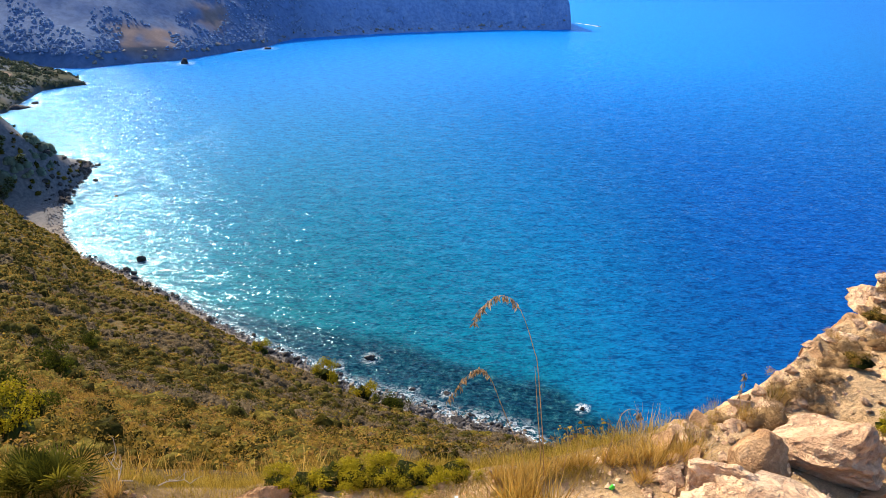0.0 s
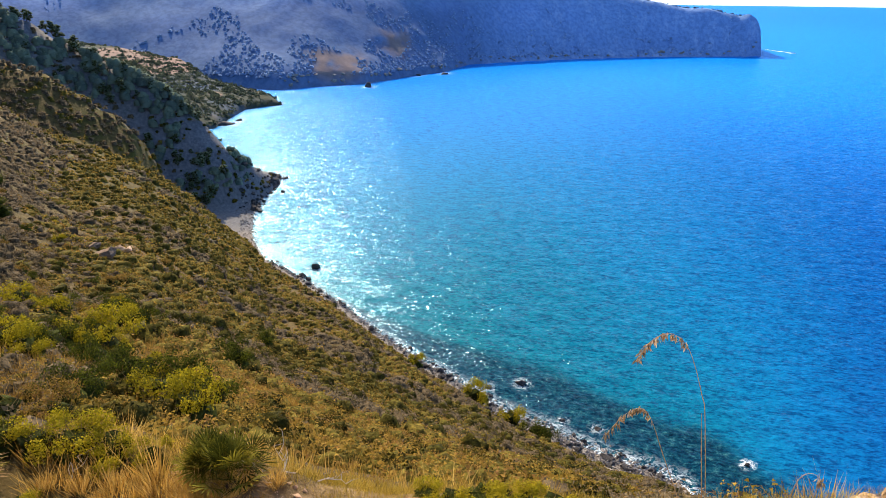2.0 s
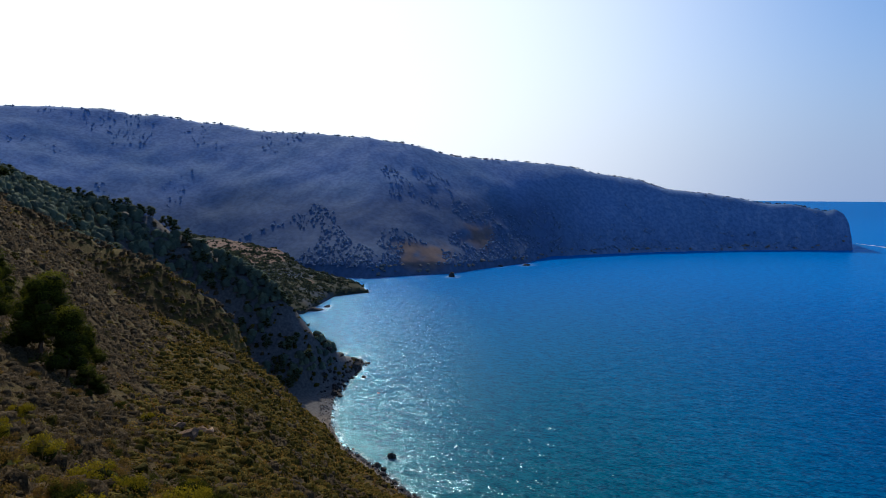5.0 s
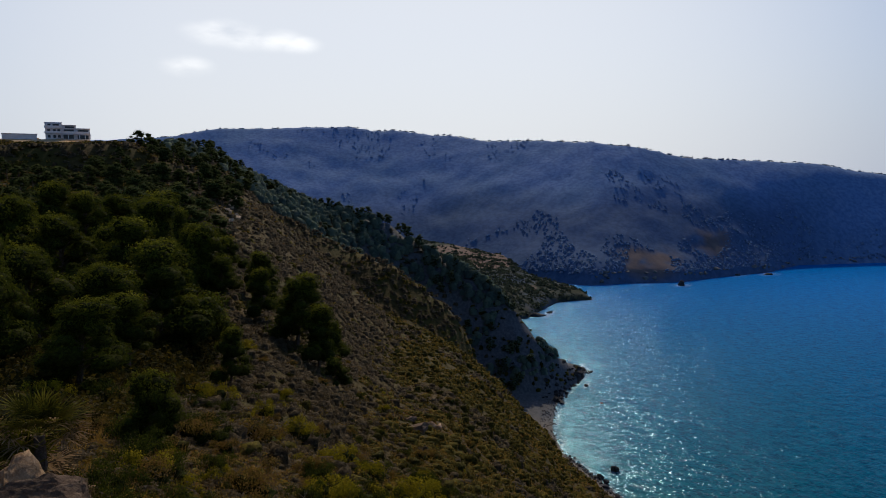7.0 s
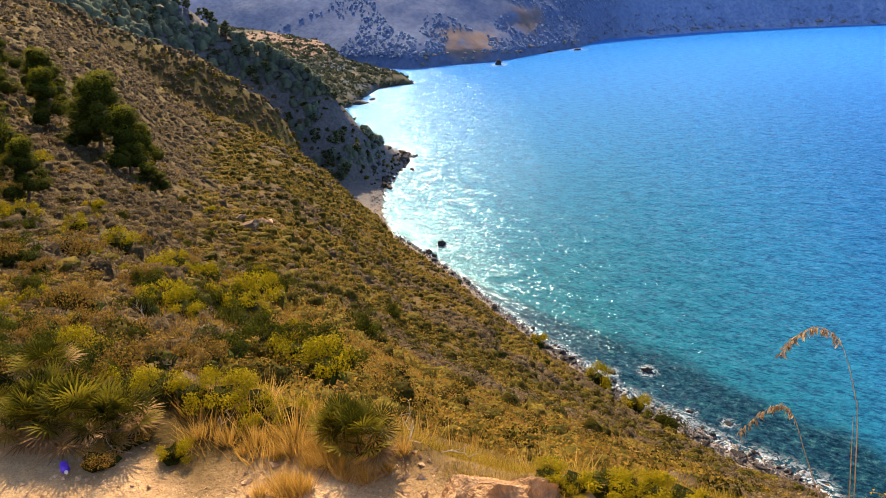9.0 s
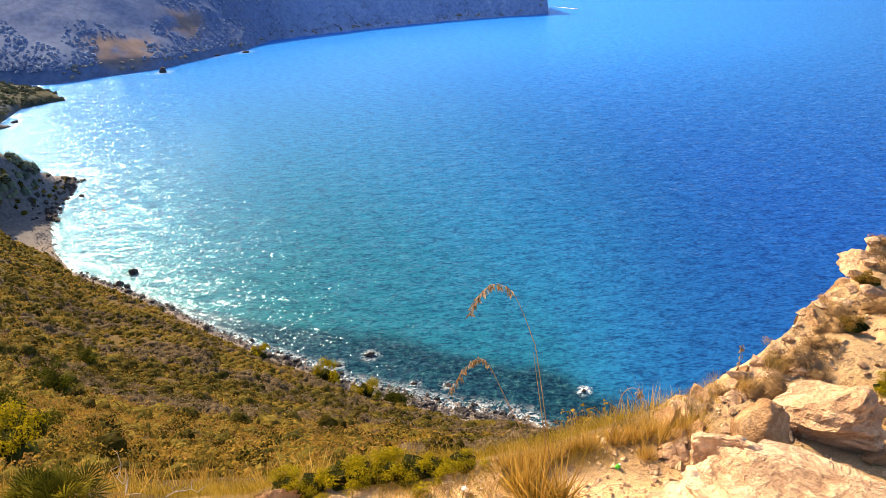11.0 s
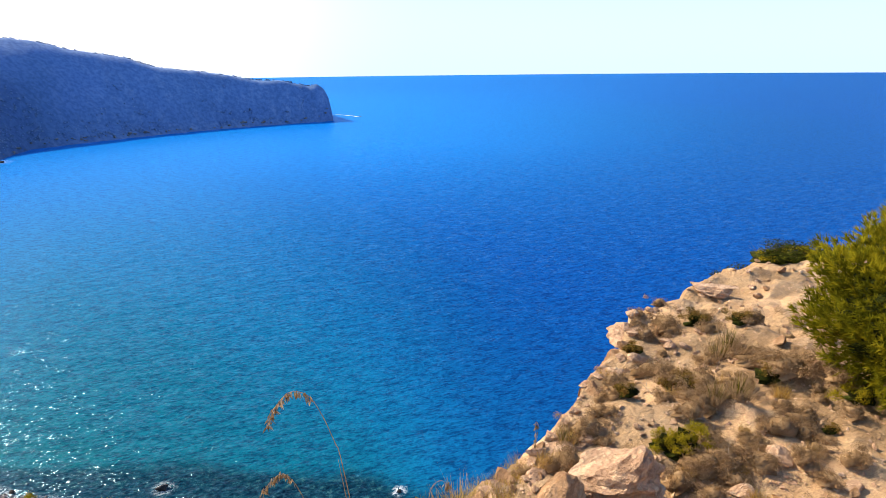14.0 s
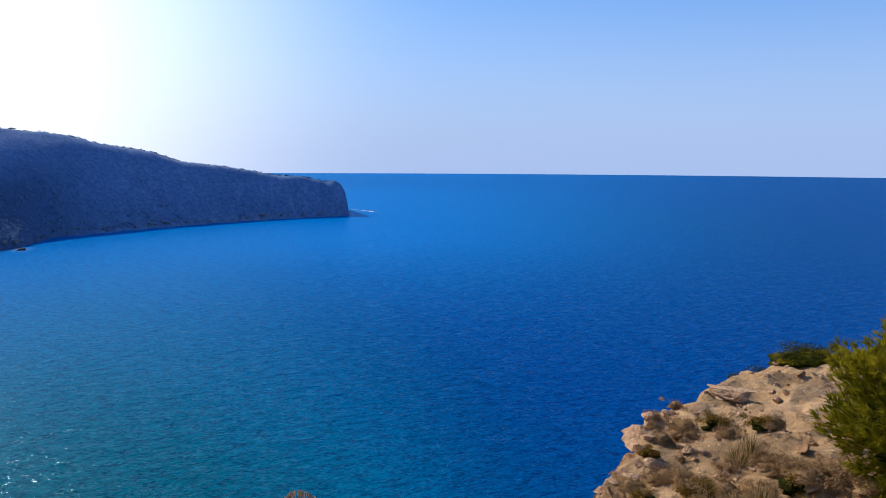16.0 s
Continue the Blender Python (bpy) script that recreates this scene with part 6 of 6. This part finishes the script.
def build_litter():
    white = plain_material("white_plastic", (0.75, 0.75, 0.73), 0.4)
    bottle("plastic_bottle", 60.7, 5.15, 0.16, 0.033, plain_material("purple_plastic", (0.10, 0.03, 0.55), 0.3), white, "crushed purple plastic bottle on the gravel", 80, 60)
    bottle("plastic_bottle", -18.6, 4.1, 0.10, 0.017, plain_material("green_plastic", (0.05, 0.55, 0.06), 0.3), white, "small green plastic bottle in the gravel", 25, 20)
    for az, el, mat, label in ((12.2, -44.1, plain_material("wrapper_film", (0.62, 0.68, 0.75), 0.35), "small crumpled pale blue wrapper on the gravel"),
                               (-2.7, -43.05, white, "small crumpled white wrapper in the gravel")):
        bm = bmesh.new()
        bmesh.ops.create_icosphere(bm, subdivisions=2, radius=0.03)
        for v in bm.verts:
            v.co *= 0.7 + 0.8 * noise.noise(v.co * 60)
            v.co.z = v.co.z * 0.5 + 0.012
        ob = part("wrapper", bm, mat)
        ob.matrix_basis = turned(ledge(az, el), 40)
        tagged(ob, label, "litter")
    bm = bmesh.new()
    bmesh.ops.create_icosphere(bm, subdivisions=3, radius=0.12)
    for v in bm.verts:
        v.co *= 0.75 + 0.6 * noise.noise(v.co * 22)
        v.co.z = v.co.z * 0.35 + 0.03
    ob = part("plastic_bag", bm, plain_material("bag_film", (0.55, 0.68, 0.72), 0.35))
    ob.matrix_basis = turned(at(69.2, 6.4), 30, (0.8, 0.5, 0.5))
    tagged(ob, "crumpled pale blue plastic bag by the palms", "litter")


# ---------------------------------------------------------------- the shore
def build_shore():
    rng = np.random.default_rng(101)
    models = [part("boulder", rock_bm(900 + k, (1.0, 0.8, 1.0), 2, 7, 0.14), DARKROCK) for k in range(4)]
    spots = []
    for k in range(190):                                     # along the foot of the slope
        az = -9 + 38.5 * rng.random()
        r = float(table(np.array(az), SLOPE, 1)) + 0.2 + 6.0 * rng.random() ** 1.5
        spots.append((az, r, (0.40 + 0.85 * rng.random() ** 2.2) * (0.8 if az < 12 else 1.1)))
    for k in range(108):                                     # boulder bank of the cove
        r = 258 + 56 * rng.random()
        line = float(np.interp(r, [c[0] for c in COVE], [c[1] for c in COVE]))
        spots.append((line - 0.4 + 2.0 * rng.random() ** 1.3, r, 0.8 + 1.2 * rng.random() ** 2))
    for k, (az, r, s) in enumerate(spots):
        p = at(az, r)
        p[2] = max(p[2], -0.45 * s)
        m = turned(p, 360 * rng.random(), s, 0, 0, 0.12 * s)
        ob = models[k] if k < 4 else copy_thing(models[k % 4], m)
        ob.matrix_basis = m
        tagged(ob, "dark wet boulder at the waterline", "boulder", "boulders along the shore")
    # pebbles and smaller stones of the bank
    n = 5200
    az = np.concatenate([-9.5 + 39 * rng.random(n), 27 + 4.5 * rng.random(2400)])
    r = np.concatenate([np.interp(az[:n], [t[0] for t in SLOPE], [t[1] for t in SLOPE]) + 2.0 + 2.0 * rng.normal(size=n), 215 + 97 * rng.random(2400)])
    z = land(az, r)
    ok = (z > -0.7) & (z < 3.2)
    az, r, z = az[ok], r[ok], z[ok]
    c = np.stack([-r * np.sin(np.radians(az)), r * np.cos(np.radians(az)), z], -1)
    s = (0.12 + 0.40 * rng.random(len(r)) ** 2.5)[:, None, None]
    base = np.array([(1, 0, 0), (0, 1, 0), (-1, 0, 0), (0, -1, 0), (0, 0, 0.8), (0, 0, -0.6)], float)
    co = c[:, None, :] + (base[None] + 0.3 * rng.normal(size=(len(r), 6, 3))) * s
    tri = np.array([(0, 1, 4), (1, 2, 4), (2, 3, 4), (3, 0, 4), (1, 0, 5), (2, 1, 5), (3, 2, 5), (0, 3, 5)])
    fa = (np.arange(len(r))[:, None, None] * 6 + tri[None]).reshape(-1, 3)
    tagged(part_np("shore_stones", co.reshape(-1, 3), fa, PALEROCK), "grey shingle and stones along the waterline", "shingle", kind="stuff")
    # single rocks standing in the sea
    for k, (az, r, sx, sy, sz) in enumerate(SEA_ROCKS):
        ob = part("sea_rock", rock_bm(950 + k, (sx, sy, sz), 3, 8, 0.14), DARKROCK)
        ob.matrix_basis = turned(np.array([-r * math.sin(radians(az)), r * math.cos(radians(az)), 0.0]), az, 1.0, 0, 0, 0.3 * sz)
        tagged(ob, "dark rock standing in the sea off the shore" if r < 300 else "dark rock off the far shore of the bay", "rock", "rocks in the sea")
    # rocks along the far shore
    models = [part("shore_rock", rock_bm(980 + k, (3.2, 2.4, 2.6), 2, 7, 0.14), PALEROCK) for k in range(2)]
    for k in range(110):
        az = -10 + 37 * rng.random()
        r = float(table(np.array(az), SHORE, 1)) + 1.5 + 5 * rng.random()
        m = turned(at(az, r), 360 * rng.random(), 0.4 + 1.0 * rng.random() ** 2, 0, 0, 0.5)
        ob = models[k] if k < 2 else copy_thing(models[k % 2], m)
        ob.matrix_basis = m
        tagged(ob, "rock at the foot of the far mountain", "rock", "rocks along the far shore")


# ---------------------------------------------------------------- boats
def hull_bm(length, beam, depth):
    bm = bmesh.new()
    n, rows = 13, []
    for i in range(n):
        u = i / (n - 1)
        half = beam / 2 * (0.92 * min(1, (1 - u) ** 0.55 * 1.25)) if u > 0.35 else beam / 2 * (0.86 + 0.14 * u / 0.35)
        half = min(half, beam / 2)
        x = length * (u - 0.5)
        sheer = depth * (0.75 + 0.35 * u * u)
        rows.append([bm.verts.new(c) for c in ((x, -half, sheer), (x, -half * 0.8, 0.15 * depth), (x, 0, -0.25 * depth * (1 - u)), (x, half * 0.8, 0.15 * depth), (x, half, sheer),
                                               (x, half * 0.78, sheer), (x, half * 0.66, 0.3 * depth), (x, -half * 0.66, 0.3 * depth), (x, -half * 0.78, sheer))])
    for a, b in zip(rows, rows[1:]):
        for k in range(9):
            bm.faces.new((a[k], a[(k + 1) % 9], b[(k + 1) % 9], b[k]))
    bm.faces.new(rows[0])
    bmesh.ops.recalc_face_normals(bm, faces=bm.faces)
    return bm


def block(bm, cx, cy, cz, sx, sy, sz):
    r = bmesh.ops.create_cube(bm, size=1.0)
    bmesh.ops.scale(bm, verts=r["verts"], vec=(sx, sy, sz))
    bmesh.ops.translate(bm, verts=r["verts"], vec=(cx, cy, cz))
    return r["verts"]


def solid(name, blocks, mat, parent, bevel=0.0, label=""):
    bm = bmesh.new()
    for b in blocks:
        block(bm, *b)
    if bevel:
        bmesh.ops.bevel(bm, geom=bm.edges[:], offset=bevel, segments=2, affect="EDGES")
    return part(name, bm, mat, parent, label)


def build_boats():
    white, dark = plain_material("gelcoat", (0.82, 0.82, 0.80), 0.25, 4, 0.1), plain_material("boat_vinyl", (0.03, 0.03, 0.035), 0.5)
    grey = plain_material("outboard_paint", (0.06, 0.06, 0.07), 0.3)
    wood = plain_material("boat_floor", (0.55, 0.55, 0.52), 0.6)

    def boat(name, length, beam, label):
        root = new(name)
        part("hull", hull_bm(length, beam, 0.75), white, root, "white hull with a raised bow")
        solid("floor", [(-0.06 * length, 0, 0.26, 0.74 * length, beam * 0.6, 0.05)], wood, root)
        solid("console", [(0.02 * length, 0, 0.62, 0.55, 0.6, 0.7)], white, root, 0.06)
        solid("windscreen", [(0.06 * length, 0, 1.08, 0.06, 0.6, 0.28)], dark, root, 0.02, "dark windscreen")
        solid("seat", [(-0.14 * length, 0, 0.5, 0.5, 0.9, 0.42), (-0.19 * length, 0, 0.8, 0.12, 0.9, 0.4)], dark, root, 0.04, "dark vinyl bench seat")
        solid("sun_pad", [(0.22 * length, 0, 0.55, 0.18 * length, beam * 0.45, 0.14)], white, root, 0.04)
        solid("outboard_motor", [(-0.53 * length, 0, 0.75, 0.36, 0.34, 0.5), (-0.53 * length, 0, 0.2, 0.16, 0.12, 0.8)], grey, root, 0.04, "black outboard motor")
        return tagged(root, label, "boat")

    b = boat("speed_boat", 7.5, 2.6, "white speed boat off the headland")
    az, r = -12.45, 1105
    x, y = -r * math.sin(radians(az)), r * math.cos(radians(az))
    x2, y2 = -1165 * math.sin(radians(-10.5)), 1165 * math.cos(radians(-10.5))
    turn = math.degrees(math.atan2(y - y2, x - x2))
    b.matrix_basis = pose(x, y, 0.05, 0, 0, turn) @ Matrix.Diagonal((1.3, 1.3, 1.3, 1))
    bm = bmesh.new()
    n, left, right_side = 26, [], []
    for i in range(n):
        u = i / (n - 1)
        p = Vector((x + (x2 - x) * u, y + (y2 - y) * u + 10 * math.sin(math.pi * u) * 0.4, 0.10))
        w = (2.6 - 1.6 * u) * (0.8 + 0.4 * math.sin(7 * i))
        side = Vector((-(y2 - y), x2 - x, 0)).normalized() * w
        left.append(bm.verts.new(p + side))
        right_side.append(bm.verts.new(p - side))
    for i in range(n - 1):
        bm.faces.new((left[i], right_side[i], right_side[i + 1], left[i + 1]))
    ob = part("wake", bm, plain_material("wake_foam", (0.75, 0.8, 0.82), 0.8, 0.4))
    tagged(ob, "thin white foam wake behind a boat", "wake", kind="stuff")


# ---------------------------------------------------------------- the house on the hill
def build_house():
    wall = plain_material("house_render", (0.62, 0.60, 0.60), 0.9, 0.8, 0.3)
    slab = plain_material("house_slab", (0.72, 0.70, 0.68), 0.9, 0.8, 0.2)
    glass = plain_material("house_glass", (0.02, 0.025, 0.03), 0.15, 2, 0.1)
    p = at(68.0, 352)
    base = EYE + 352 * math.tan(radians(4.75)) - 0.2
    root = new("house")
    root.matrix_basis = pose(p[0], p[1], base, 0, 0, 68.0)
    # the front looks down the -y side; x runs to its right
    blocks = {"wall_left": (-5.4, 4, 3.7, 6.4, 9, 7.4), "wall_middle": (0.6, 4.6, 3.2, 5.6, 8, 6.4), "wall_right": (6.2, 5, 2.5, 5.6, 8, 5.0)}
    for k, b in blocks.items():
        solid("wall", [b], wall, root)
    for x, z, w, d in ((-5.4, 7.5, 7.0, 9.6), (0.6, 6.5, 5.9, 8.4), (6.2, 5.1, 6.0, 8.4)):
        solid("roof", [(x, 4.4, z, w, d, 0.22)], slab, root)
    for x, z, w in ((-5.4, 2.6, 7.0), (-5.4, 5.0, 7.0), (3.3, 2.6, 11.4)):
        solid("balcony", [(x, -0.9, z, w, 1.6, 0.18), (x, -1.65, z + 0.5, w, 0.08, 0.9)], slab, root)
    for k in range(6):
        solid("pillar", [(-1.8 + 2.2 * k, -1.4, 1.3, 0.25, 0.25, 2.6)], slab, root)
    for x, z, w, h, d in ((-7.2, 1.3, 1.1, 1.4, 0), (-5.0, 1.3, 1.1, 1.4, 0), (-3.2, 1.3, 1.0, 1.4, 0), (-7.2, 3.8, 1.1, 1.5, 0), (-5.0, 3.8, 1.1, 1.5, 0), (-3.3, 3.8, 1.1, 1.5, 0), (-7.0, 6.2, 1.2, 1.4, 0),
                          (-4.4, 6.2, 2.4, 1.4, 0), (0.6, 1.3, 4.4, 1.9, 1), (0.6, 3.9, 4.0, 1.6, 1), (6.2, 1.3, 4.4, 1.9, 1), (6.2, 3.8, 4.2, 1.5, 1), (1.0, 5.6, 3.6, 0.9, 1)):
        y = -0.52 if d == 0 else (0.58 if x < 3 else 0.98)
        w_ob = solid("window", [(x, y, z, w, 0.12, h)], glass, root, 0, "dark glazed window opening")
        solid("frame", [(x, y - 0.06, z + h / 2, w + 0.2, 0.14, 0.1), (x, y - 0.06, z - h / 2, w + 0.2, 0.2, 0.1)], slab, w_ob)
    tagged(root, "grey unfinished-looking three-storey house with terraces and balconies", "house")
    low = new("low_building")
    q = at(71.0, 350)
    low.matrix_basis = pose(q[0], q[1], base - 0.2, 0, 0, 71.0)
    solid("wall", [(0, 2, 0.9, 13, 5, 2.4)], wall, low)
    solid("roof", [(0, 2, 2.15, 13.4, 5.4, 0.2)], slab, low)
    tagged(low, "long low grey outbuilding beside the house", "building")


build_near_rocks()
build_cliff_edge()
build_bushes()
build_palms()
build_reeds()
build_ledge_pine()
build_litter()
build_dead_wood()
build_shore()
build_boats()
build_house()
